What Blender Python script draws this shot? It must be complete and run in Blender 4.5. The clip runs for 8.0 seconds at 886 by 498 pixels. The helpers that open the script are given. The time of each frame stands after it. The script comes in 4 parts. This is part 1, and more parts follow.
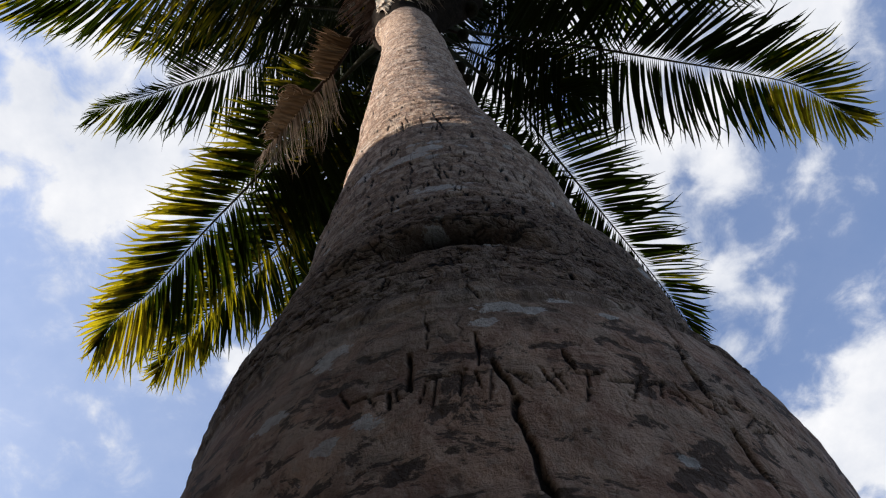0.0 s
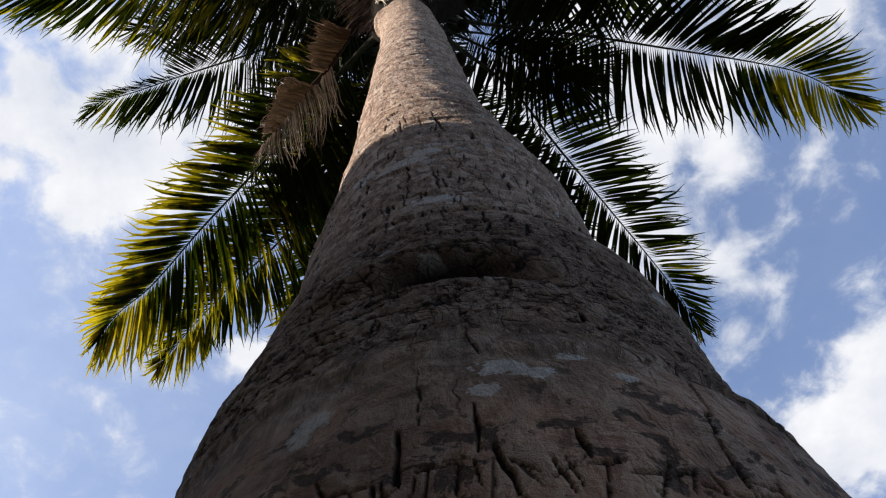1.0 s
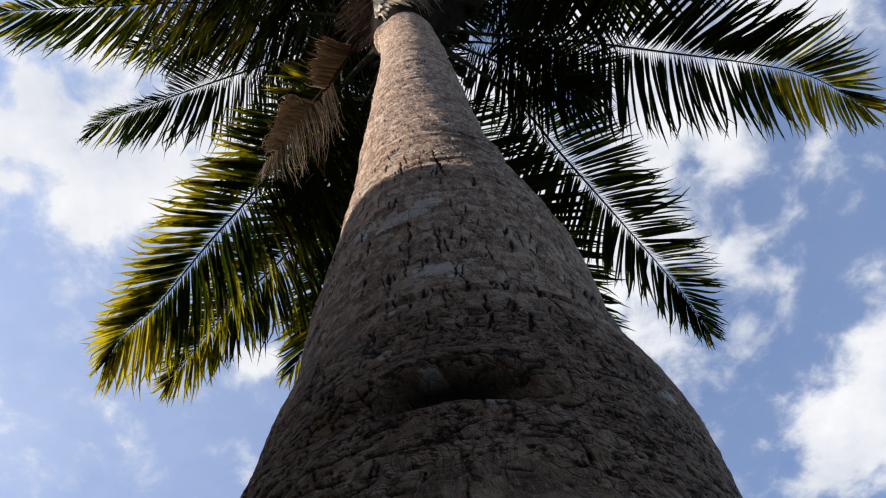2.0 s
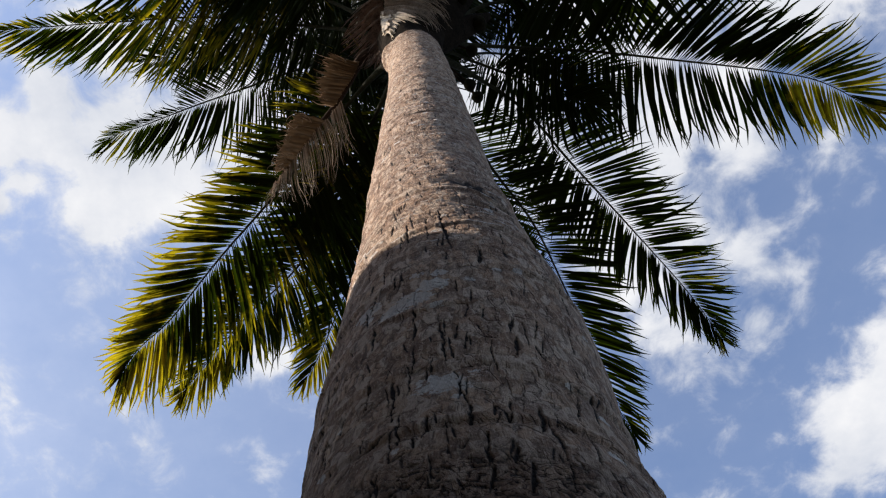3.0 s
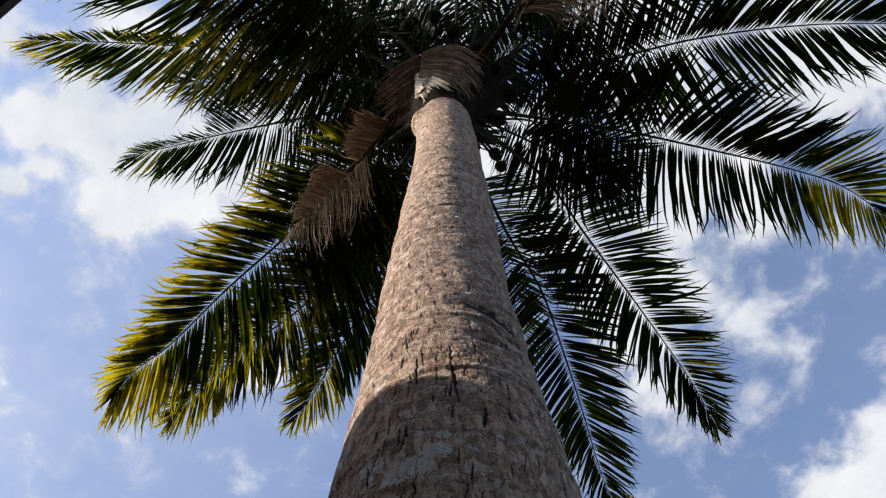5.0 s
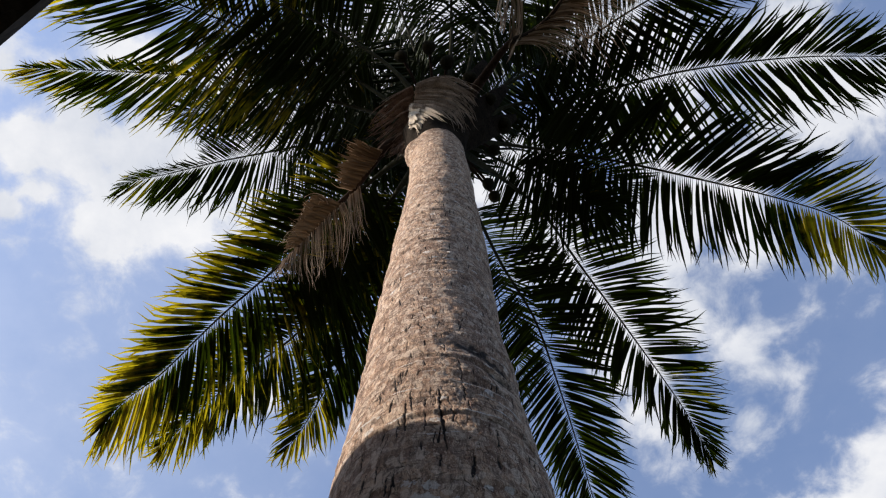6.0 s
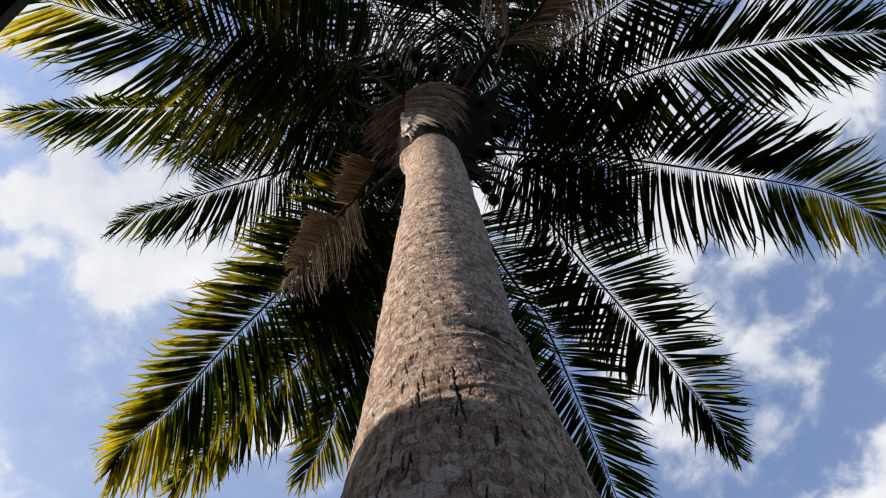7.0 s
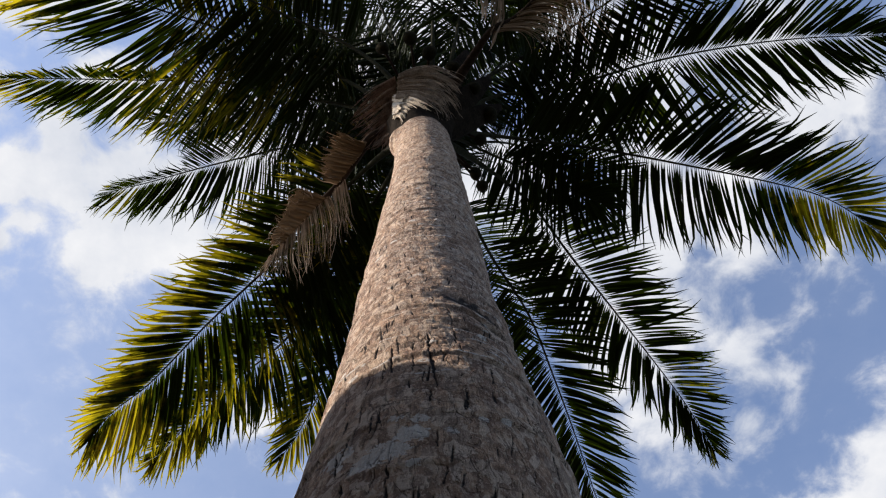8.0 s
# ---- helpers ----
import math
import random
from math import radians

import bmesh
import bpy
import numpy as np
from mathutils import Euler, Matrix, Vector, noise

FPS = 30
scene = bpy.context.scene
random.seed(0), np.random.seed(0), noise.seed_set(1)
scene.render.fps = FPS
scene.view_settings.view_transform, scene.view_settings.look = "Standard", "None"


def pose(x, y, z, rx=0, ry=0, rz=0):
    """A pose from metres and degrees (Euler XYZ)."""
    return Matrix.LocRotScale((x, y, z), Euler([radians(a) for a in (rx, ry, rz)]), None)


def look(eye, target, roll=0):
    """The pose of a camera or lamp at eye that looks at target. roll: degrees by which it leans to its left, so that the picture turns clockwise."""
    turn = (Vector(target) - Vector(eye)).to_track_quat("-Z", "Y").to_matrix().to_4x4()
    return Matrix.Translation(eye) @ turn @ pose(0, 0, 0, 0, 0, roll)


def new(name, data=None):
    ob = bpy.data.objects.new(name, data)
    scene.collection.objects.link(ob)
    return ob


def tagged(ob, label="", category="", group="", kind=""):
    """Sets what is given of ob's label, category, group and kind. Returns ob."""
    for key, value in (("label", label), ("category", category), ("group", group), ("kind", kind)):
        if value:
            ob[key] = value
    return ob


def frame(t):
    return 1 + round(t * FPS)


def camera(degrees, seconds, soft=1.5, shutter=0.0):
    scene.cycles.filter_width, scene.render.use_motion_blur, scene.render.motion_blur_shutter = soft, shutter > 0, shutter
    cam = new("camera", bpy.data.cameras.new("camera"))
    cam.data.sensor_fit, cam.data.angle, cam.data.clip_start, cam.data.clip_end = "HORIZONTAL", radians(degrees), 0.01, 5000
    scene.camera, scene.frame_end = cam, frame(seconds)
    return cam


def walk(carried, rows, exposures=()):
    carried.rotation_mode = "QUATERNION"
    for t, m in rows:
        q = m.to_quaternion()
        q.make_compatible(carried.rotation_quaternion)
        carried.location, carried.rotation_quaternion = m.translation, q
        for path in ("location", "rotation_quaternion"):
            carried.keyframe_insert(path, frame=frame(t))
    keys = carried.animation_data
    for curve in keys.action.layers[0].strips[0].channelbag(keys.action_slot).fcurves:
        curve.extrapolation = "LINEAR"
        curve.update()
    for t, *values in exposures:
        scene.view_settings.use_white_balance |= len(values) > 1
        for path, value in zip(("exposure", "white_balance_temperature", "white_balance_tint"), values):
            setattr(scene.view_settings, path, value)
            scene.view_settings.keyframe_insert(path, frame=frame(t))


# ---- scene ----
cam = camera(56.65, 8.0, soft=1.2)
PATH = [
    (0.0, 0.009, -0.405, 0.294, 160.50, 2.47, 7.14),
    (0.5, 0.014, -0.409, 0.316, 160.09, 2.58, 6.91),
    (1.0, 0.015, -0.411, 0.343, 159.77, 2.48, 7.59),
    (1.5, 0.017, -0.432, 0.355, 159.92, 2.53, 8.30),
    (2.8, 0.049, -0.530, 0.415, 159.95, 2.18, 9.90),
    (3.0, 0.052, -0.552, 0.419, 159.78, 2.01, 9.94),
    (3.5, 0.055, -0.573, 0.446, 159.26, 1.81, 10.32),
    (3.9, 0.061, -0.598, 0.461, 159.26, 1.52, 10.79),
    (4.0, 0.063, -0.604, 0.465, 159.26, 1.45, 10.91),
    (4.1, 0.057, -0.696, 0.423, 160.77, -0.71, 5.17),
    (4.2, 0.057, -0.697, 0.424, 160.84, -0.71, 5.00),
    (4.5, 0.056, -0.702, 0.425, 161.03, -0.70, 4.50),
    (5.0, 0.059, -0.713, 0.453, 162.01, -0.74, 3.56),
    (5.2, 0.063, -0.714, 0.473, 162.64, -0.77, 3.20),
    (6.3, 0.068, -0.736, 0.476, 164.15, -0.38, 3.42),
    (6.5, 0.066, -0.716, 0.484, 164.52, -0.34, 4.03),
    (7.0, 0.057, -0.634, 0.523, 165.42, 0.59, 7.62),
    (7.5, 0.050, -0.619, 0.528, 165.54, 0.61, 7.49),
    (8.0, 0.068, -0.596, 0.523, 164.78, 0.73, 5.24),
]
walk(cam, [(t, pose(*p)) for t, *p in PATH], [(0, 0.7), (1.5, 0.7), (3.0, 0.62), (8, 0.62)])

# ---- sky and sun ----
EAVE = (-0.846, -0.755, 2.244)  # a point of the eave's edge
SUN_AZ, SUN_EL = radians(255.0), radians(30.5)
SUN = Vector((math.sin(SUN_AZ) * math.cos(SUN_EL), math.cos(SUN_AZ) * math.cos(SUN_EL), math.sin(SUN_EL)))


class Nodes:
    """Short hand for wiring a node tree."""

    def __init__(self, tree):
        self.tree = tree

    def add(self, kind):
        return self.tree.nodes.new("ShaderNode" + kind)

    def put(self, socket, value):
        if isinstance(value, bpy.types.NodeSocket):
            self.tree.links.new(value, socket)
        elif value is not None:
            socket.default_value = value

    def math(self, operation, a, b=None, clamp=False):
        node = self.add("Math")
        node.operation, node.use_clamp = operation, clamp
        self.put(node.inputs[0], a), self.put(node.inputs[1], b)
        return node.outputs[0]

    def noise(self, vector, scale, detail=4, rough=0.55, distortion=0.0):
        node = self.add("TexNoise")
        self.put(node.inputs["Vector"], vector)
        for key, value in (("Scale", scale), ("Detail", detail), ("Roughness", rough), ("Distortion", distortion)):
            node.inputs[key].default_value = value
        return node.outputs[0]

    def span(self, value, low, high, to_low=0.0, to_high=1.0, smooth=False):
        node = self.add("MapRange")
        node.interpolation_type = "SMOOTHSTEP" if smooth else "LINEAR"
        self.put(node.inputs[0], value)
        for i, v in enumerate((low, high, to_low, to_high)):
            node.inputs[i + 1].default_value = v
        return node.outputs[0]

    def mix(self, factor, a, b, blend="MIX"):
        node = self.add("Mix")
        node.data_type, node.blend_type = "RGBA", blend
        self.put(node.inputs[0], factor)
        for socket, value in ((node.inputs[6], a), (node.inputs[7], b)):
            self.put(socket, (*value, 1) if isinstance(value, tuple) and len(value) == 3 else value)
        return node.outputs[2]

    def attribute(self, name):
        node = self.add("Attribute")
        node.attribute_name = name
        return node.outputs["Fac"]

    def stretched(self, vector, scale):
        node = self.add("Mapping")
        self.put(node.inputs[0], vector)
        node.inputs[3].default_value = scale
        return node.outputs[0]


world = bpy.data.worlds.new("sky")
scene.world = world
world.use_nodes = True
w = Nodes(world.node_tree)
sky = w.add("TexSky")
sky.sky_type, sky.sun_disc, sky.sun_elevation, sky.sun_rotation = "NISHITA", False, SUN_EL, SUN_AZ
sky.air_density, sky.dust_density, sky.ozone_density = 1.0, 1.0, 1.5
# a flat layer of broken cloud: the direction laid onto a plane overhead
way = w.add("SeparateXYZ")
w.put(way.inputs[0], w.add("TexCoord").outputs["Generated"])
up = w.math("MAXIMUM", way.outputs[2], 0.06)
plane = w.add("CombineXYZ")
w.put(plane.inputs[0], w.math("DIVIDE", way.outputs[0], up)), w.put(plane.inputs[1], w.math("DIVIDE", way.outputs[1], up))
flat = plane.outputs[0]
CLOUDS_WEST = [
    (-0.42, 0.12, 0.2, 0.25), (-0.386, 0.183, 0.11, 1), (-0.443, 0.248, 0.086, 0.8), (-0.349, 0.223, 0.095, 0.9), (-0.494, 0.14, 0.073, 0.7), (-0.543, 0.129, 0.055, 0.7), (-0.447, 0.085, 0.049, 0.75),
    (-0.529, 0.038, 0.053, 0.7), (-0.429, -0.075, 0.058, 0.6), (-0.495, -0.054, 0.042, 0.5), (-0.398, 0.012, 0.06, 0.6), (-0.357, 0.055, 0.052, 0.55), (-0.561, 0.211, 0.047, 0.75),
    (-0.523, 0.19, 0.028, 0.6), (-0.574, 0.268, 0.034, 0.3), (-0.289, 0.485, 0.047, 0.5), (-0.292, 0.482, 0.061, 0.45), (-0.453, -0.075, 0.075, 0.85), (-0.366, -0.106, 0.074, 0.8)]
CLOUDS_OVERHEAD = [
    (-0.247, 0.102, 0.13, 0.8), (-0.072, 0.047, 0.17, 0.75), (0.056, 0.189, 0.13, 0.9), (-0.228, 0.222, 0.12, 0.8), (-0.119, 0.2, 0.08, 0.7), (-0.004, 0.009, 0.13, 0.8),
    (0.155, 0.024, 0.13, 0.8), (0.25, 0.1, 0.13, 0.75), (0.23, 0.17, 0.09, 0.5)]
CLOUDS_EAST = [
    (0.3, 0.345, 0.24, 0.18), (0.122, 0.304, 0.11, 0.9), (0.244, 0.273, 0.1, 0.8), (0.202, 0.427, 0.11, 0.85), (0.249, 0.539, 0.083, 0.7), (0.306, 0.631, 0.064, 0.4), (0.372, 0.563, 0.062, 0.5),
    (0.29, 0.4, 0.068, 0.5), (0.366, 0.311, 0.084, 0.55), (0.366, 0.453, 0.079, 0.5), (0.421, 0.489, 0.05, 0.45), (0.48, 0.31, 0.056, 0.5), (0.431, 0.142, 0.11, 0.75),
    (0.502, 0.113, 0.085, 0.7), (0.333, 0.22, 0.099, 0.75), (0.392, 0.06, 0.1, 0.8), (0.309, 0.307, 0.03, -0.4), (0.413, 0.375, 0.043, -0.35), (0.425, 0.44, 0.025, -0.25),
    (0.575, 0.745, 0.15, 1.3), (0.485, 0.71, 0.09, 0.8), (0.49, 0.82, 0.08, 0.7), (0.57, 0.6, 0.085, 0.85), (0.6, 0.68, 0.1, 0.9)]
# the edges are torn by bending the plane before the clouds are laid out
curl = w.add("TexNoise")
w.put(curl.inputs["Vector"], flat)
for key, value in (("Scale", 9.0), ("Detail", 7.0), ("Roughness", 0.6)):
    curl.inputs[key].default_value = value
torn = w.add("VectorMath")
torn.operation = "MULTIPLY_ADD"
w.put(torn.inputs[0], curl.outputs["Color"]), w.put(torn.inputs[2], flat)
torn.inputs[1].default_value = (0.09, 0.09, 0)
back = w.add("VectorMath")
back.operation = "SUBTRACT"
w.put(back.inputs[0], torn.outputs[0])
back.inputs[1].default_value = (0.045, 0.045, 0)
cover = w.span(w.noise(flat, 13, 10, 0.62, 0.3), 0.25, 0.75, -0.5, 0.44)
# where the clouds and the open blue stand: centre, reach, weight
for cx, cy, reach, weight in CLOUDS_WEST + CLOUDS_OVERHEAD + CLOUDS_EAST:
    far = w.add("VectorMath")
    far.operation = "DISTANCE"
    w.put(far.inputs[0], back.outputs[0])
    far.inputs[1].default_value = (cx, cy, 0)
    cover = w.math("ADD", cover, w.span(far.outputs["Value"], 0, reach, weight, 0, True))
thick = w.span(cover, -0.04, 0.74, 0.12, 1, True)
# a thin veil low on one side
veil = w.add("VectorMath")
veil.operation = "DISTANCE"
w.put(veil.inputs[0], flat)
veil.inputs[1].default_value = (-0.8, 0.5, 0)
thick = w.math("ADD", thick, w.span(veil.outputs["Value"], 0, 0.9, 0.26, 0, True), True)
shade = w.span(w.noise(flat, 6.5, 6, 0.6), 0.3, 0.7)
white = w.mix(shade, (3.1, 3.3, 3.75), (4.6, 4.6, 4.7))
clear = w.mix(1.0, sky.outputs[0], (0.9, 1.0, 1.17), "MULTIPLY")
w.put(world.node_tree.nodes["Background"].inputs[0], w.mix(thick, clear, white))
world.node_tree.nodes["Background"].inputs[1].default_value = 0.133

sun = new("sun", bpy.data.lights.new("sun", "SUN"))
sun.data.energy, sun.data.angle, sun.data.color = 5.0, radians(0.5), (1.0, 0.945, 0.87)
sun.matrix_world = look(SUN * 20, (0, 0, 0))


# ---- materials ----
def material(name):
    m = bpy.data.materials.new(name)
    m.use_nodes = True
    return m, Nodes(m.node_tree), m.node_tree.nodes["Principled BSDF"]


def bark_material():
    """Grey-brown palm bark: upright fibres, thin wrinkles that go round, flakes, lichen and dark cracks."""
    m, n, b = material("palm bark")
    place = n.add("TexCoord").outputs["Object"]
    warp = n.add("VectorMath")
    warp.operation = "MULTIPLY_ADD"
    jitter = n.add("TexNoise")
    jitter.inputs["Scale"].default_value, jitter.inputs["Detail"].default_value = 30, 4
    n.put(jitter.inputs["Vector"], place), n.put(warp.inputs[0], jitter.outputs["Color"]), n.put(warp.inputs[2], place)
    warp.inputs[1].default_value = (0.022, 0.022, 0.022)
    bent = warp.outputs[0]
    broad = n.noise(place, 5, 5, 0.6)
    patch = n.noise(place, 16, 9, 0.7, 0.5)
    blotch = n.noise(n.stretched(place, (1, 1, 0.6)), 48, 6, 0.7)
    fibre = n.noise(n.stretched(bent, (1, 1, 0.13)), 190, 6, 0.72)
    wrinkle = n.noise(n.stretched(bent, (0.16, 0.16, 1)), 150, 5, 0.7)
    ring = n.noise(n.stretched(place, (0.12, 0.12, 1)), 26, 4, 0.6)
    fleck = n.noise(n.stretched(place, (1, 1, 0.5)), 330, 3, 0.6)
    # wrinkles only above the shaded foot
    tall = n.add("SeparateXYZ")
    n.put(tall.inputs[0], place)
    ringed = n.span(tall.outputs[2], 1.2, 1.7, 0.25, 1)
    cells = n.add("TexVoronoi")
    cells.feature = "DISTANCE_TO_EDGE"
    cells.inputs["Scale"].default_value = 60
    n.put(cells.inputs["Vector"], n.stretched(bent, (1, 1, 0.3)))
    line = n.span(cells.outputs["Distance"], 0.012, 0.05, 1, 0)
    seam = n.math("MULTIPLY", line, n.span(n.noise(n.stretched(place, (1, 1, 0.5)), 45, 3, 0.6), 0.5, 0.56))
    # the foot is worn smooth
    keep = n.span(n.attribute("worn"), 0, 1, 1, 0.15)
    colour = n.mix(n.span(broad, 0.35, 0.68), (0.32, 0.205, 0.14), (0.47, 0.325, 0.225))
    colour = n.mix(n.span(patch, 0.5, 0.58, 0, 0.85), colour, (0.19, 0.115, 0.08))
    colour = n.mix(n.span(patch, 0.47, 0.39, 0, 0.8), colour, (0.41, 0.315, 0.24))
    colour = n.mix(n.math("MULTIPLY", n.span(keep, 0, 1, 0.4, 1), n.span(blotch, 0.52, 0.6, 0, 0.65)), colour, (0.14, 0.095, 0.07))
    colour = n.mix(n.span(blotch, 0.46, 0.39, 0, 0.6), colour, (0.46, 0.35, 0.265))
    colour = n.mix(n.span(ring, 0.5, 0.75, 0, 0.4), colour, (0.17, 0.115, 0.085))
    # thin flakes, each of its own shade
    flake = n.add("TexVoronoi")
    flake.inputs["Scale"].default_value = 78
    n.put(flake.inputs["Vector"], n.stretched(bent, (1, 1, 0.55)))
    shade = n.add("SeparateColor")
    n.put(shade.inputs[0], flake.outputs["Color"])
    colour = n.mix(n.span(shade.outputs[0], 0.6, 0.63, 0, 0.75), colour, (0.46, 0.37, 0.3))
    colour = n.mix(n.span(shade.outputs[1], 0.68, 0.71, 0, 0.6), colour, (0.14, 0.085, 0.062))
    colour = n.mix(n.math("MULTIPLY", keep, n.span(fibre, 0.52, 0.6, 0, 0.75)), colour, (0.11, 0.075, 0.055))
    colour = n.mix(n.math("MULTIPLY", keep, n.span(fibre, 0.46, 0.38, 0, 0.65)), colour, (0.5, 0.39, 0.3))
    colour = n.mix(n.math("MULTIPLY", n.math("MULTIPLY", keep, ringed), n.span(wrinkle, 0.53, 0.6, 0, 0.75)), colour, (0.12, 0.08, 0.06))
    colour = n.mix(n.span(fleck, 0.58, 0.66, 0, 0.6), colour, (0.52, 0.42, 0.33))
    # dark mottles of the foot, which also paint in its dim light
    stain_and_dim = n.noise(n.stretched(place, (1, 1, 0.7)), 24, 7, 0.66, 0.6)
    soft = n.math("MULTIPLY", n.attribute("worn"), n.span(stain_and_dim, 0.48, 0.6, 0.0, 0.5))
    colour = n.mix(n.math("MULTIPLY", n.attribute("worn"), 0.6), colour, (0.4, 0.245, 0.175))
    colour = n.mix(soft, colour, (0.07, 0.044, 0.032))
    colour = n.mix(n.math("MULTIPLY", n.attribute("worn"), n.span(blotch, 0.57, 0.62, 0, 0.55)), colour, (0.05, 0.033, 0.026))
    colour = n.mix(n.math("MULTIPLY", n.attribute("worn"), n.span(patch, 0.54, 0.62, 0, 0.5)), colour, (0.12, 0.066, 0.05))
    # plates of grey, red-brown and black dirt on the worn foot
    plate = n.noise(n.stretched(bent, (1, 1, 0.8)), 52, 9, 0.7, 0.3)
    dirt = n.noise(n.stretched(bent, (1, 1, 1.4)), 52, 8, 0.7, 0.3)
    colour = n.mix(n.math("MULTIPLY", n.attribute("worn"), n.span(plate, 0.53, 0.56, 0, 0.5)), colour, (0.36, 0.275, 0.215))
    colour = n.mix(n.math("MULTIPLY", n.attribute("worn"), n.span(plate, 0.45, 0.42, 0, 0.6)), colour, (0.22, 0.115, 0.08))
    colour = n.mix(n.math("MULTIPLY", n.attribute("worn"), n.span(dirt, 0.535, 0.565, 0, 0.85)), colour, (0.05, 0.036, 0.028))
    colour = n.mix(n.span(n.attribute("rough_bark"), 0, 1, 0, 0.62), colour, (0.15, 0.1, 0.075))
    # moss, made darker than its own colour to shade the foot
    colour = n.mix(n.math("MULTIPLY", n.span(n.attribute("moss_and_shade"), 0, 1, 0, 0.75), n.span(dirt, 0.42, 0.55, 0.3, 1)), colour, (0.06, 0.052, 0.033))
    craze = n.add("TexVoronoi")
    craze.feature = "DISTANCE_TO_EDGE"
    craze.inputs["Scale"].default_value = 95
    n.put(craze.inputs["Vector"], n.stretched(bent, (1, 1, 1.7)))
    net = n.math("MULTIPLY", n.span(craze.outputs["Distance"], 0.01, 0.055, 1, 0), n.span(n.attribute("rough_bark"), 0.45, 0.85, 0, 0.7))
    net = n.math("MULTIPLY", net, n.span(n.noise(place, 28, 4, 0.6), 0.42, 0.55))
    colour = n.mix(net, colour, (0.03, 0.02, 0.016))
    crust = n.math("ADD", n.attribute("lichen"), n.span(n.noise(place, 75, 8, 0.75), 0.3, 0.7, -0.6, 0.55))
    crust = n.math("MULTIPLY", n.span(crust, 0.5, 0.58), n.span(fleck, 0.35, 0.65, 0.6, 0.9))
    colour = n.mix(1.0, colour, (1.34, 1.24, 1.14), "MULTIPLY")
    colour = n.mix(crust, colour, n.mix(n.span(blotch, 0.35, 0.65), (0.56, 0.485, 0.42), (0.76, 0.68, 0.6)))
    colour = n.mix(n.math("MULTIPLY", n.math("MULTIPLY", seam, keep), 0.35), colour, (0.045, 0.032, 0.025))
    # dark cracks, together with the shade coloured in below the lip
    colour = n.mix(n.attribute("crack_lip_shade"), colour, (0.03, 0.022, 0.018))
    n.put(b.inputs["Base Color"], colour)
    b.inputs["Roughness"].default_value, b.inputs["Specular IOR Level"].default_value = 0.9, 0.15
    bump = n.add("Bump")
    bump.inputs["Strength"].default_value, bump.inputs["Distance"].default_value = 1.0, 0.007
    relief = n.math("SUBTRACT", n.math("MULTIPLY", blotch, -0.5), n.math("MULTIPLY", fibre, keep))
    relief = n.math("SUBTRACT", relief, n.math("MULTIPLY", n.math("MULTIPLY", wrinkle, ringed), n.math("MULTIPLY", keep, 0.6)))
    relief = n.math("ADD", relief, n.math("MULTIPLY", fleck, 0.25))
    relief = n.math("SUBTRACT", relief, n.math("MULTIPLY", n.attribute("worn"), n.math("MULTIPLY", dirt, 0.8)))
    n.put(bump.inputs["Height"], n.math("SUBTRACT", n.math("SUBTRACT", relief, n.math("MULTIPLY", net, 0.7)), n.math("MULTIPLY", n.math("MULTIPLY", seam, keep), 0.6)))
    n.put(b.inputs["Normal"], bump.outputs[0])
    return m


def leaf_material(name, fresh, yellow, brown, through_light, glow_tint=(1.9, 2.1, 0.5)):
    m, n, b = material(name)
    place = n.add("TexCoord").outputs["Object"]
    age_and_glow, tint = n.attribute("age_and_glow"), n.attribute("tint")
    spots = n.noise(place, 14, 5, 0.65)
    age_and_glow = n.math("ADD", age_and_glow, n.span(spots, 0.3, 0.7, -0.14, 0.14))
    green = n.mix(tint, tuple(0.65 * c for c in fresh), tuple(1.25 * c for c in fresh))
    colour = n.mix(n.span(age_and_glow, 0.32, 0.7, 0, 1), green, yellow)
    colour = n.mix(n.span(age_and_glow, 0.85, 1.25, 0, 1), colour, brown)
    n.put(b.inputs["Base Color"], colour)
    b.inputs["Roughness"].default_value, b.inputs["Specular IOR Level"].default_value = 0.6, 0.05
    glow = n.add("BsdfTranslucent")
    thin = n.mix(n.span(age_and_glow, 0.2, 0.6), tuple(1.6 * c for c in glow_tint), glow_tint)
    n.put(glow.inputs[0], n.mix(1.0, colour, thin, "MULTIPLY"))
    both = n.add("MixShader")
    # green blades pass little light, yellow ones more; low values paint the crown's shade
    n.put(both.inputs[0], n.span(age_and_glow, -0.12, 0.5, 0.3 * through_light, 1.35 * through_light))
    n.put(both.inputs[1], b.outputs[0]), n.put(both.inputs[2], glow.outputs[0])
    n.put(m.node_tree.nodes["Material Output"].inputs[0], both.outputs[0])
    return m


def plain_material(name, dark, light, scale, rough, stretch=(1, 1, 1), relief=0.3):
    m, n, b = material(name)
    place = n.stretched(n.add("TexCoord").outputs["Object"], stretch)
    a, c = n.noise(place, scale, 5, 0.65), n.noise(place, scale * 7, 4, 0.6)
    n.put(b.inputs["Base Color"], n.mix(n.span(n.math("ADD", a, c), 0.75, 1.25), dark, light))
    b.inputs["Roughness"].default_value, b.inputs["Specular IOR Level"].default_value = rough, 0.02
    bump = n.add("Bump")
    bump.inputs["Strength"].default_value, bump.inputs["Distance"].default_value = relief, 0.01
    n.put(bump.inputs["Height"], c)
    n.put(b.inputs["Normal"], bump.outputs[0])
    return m


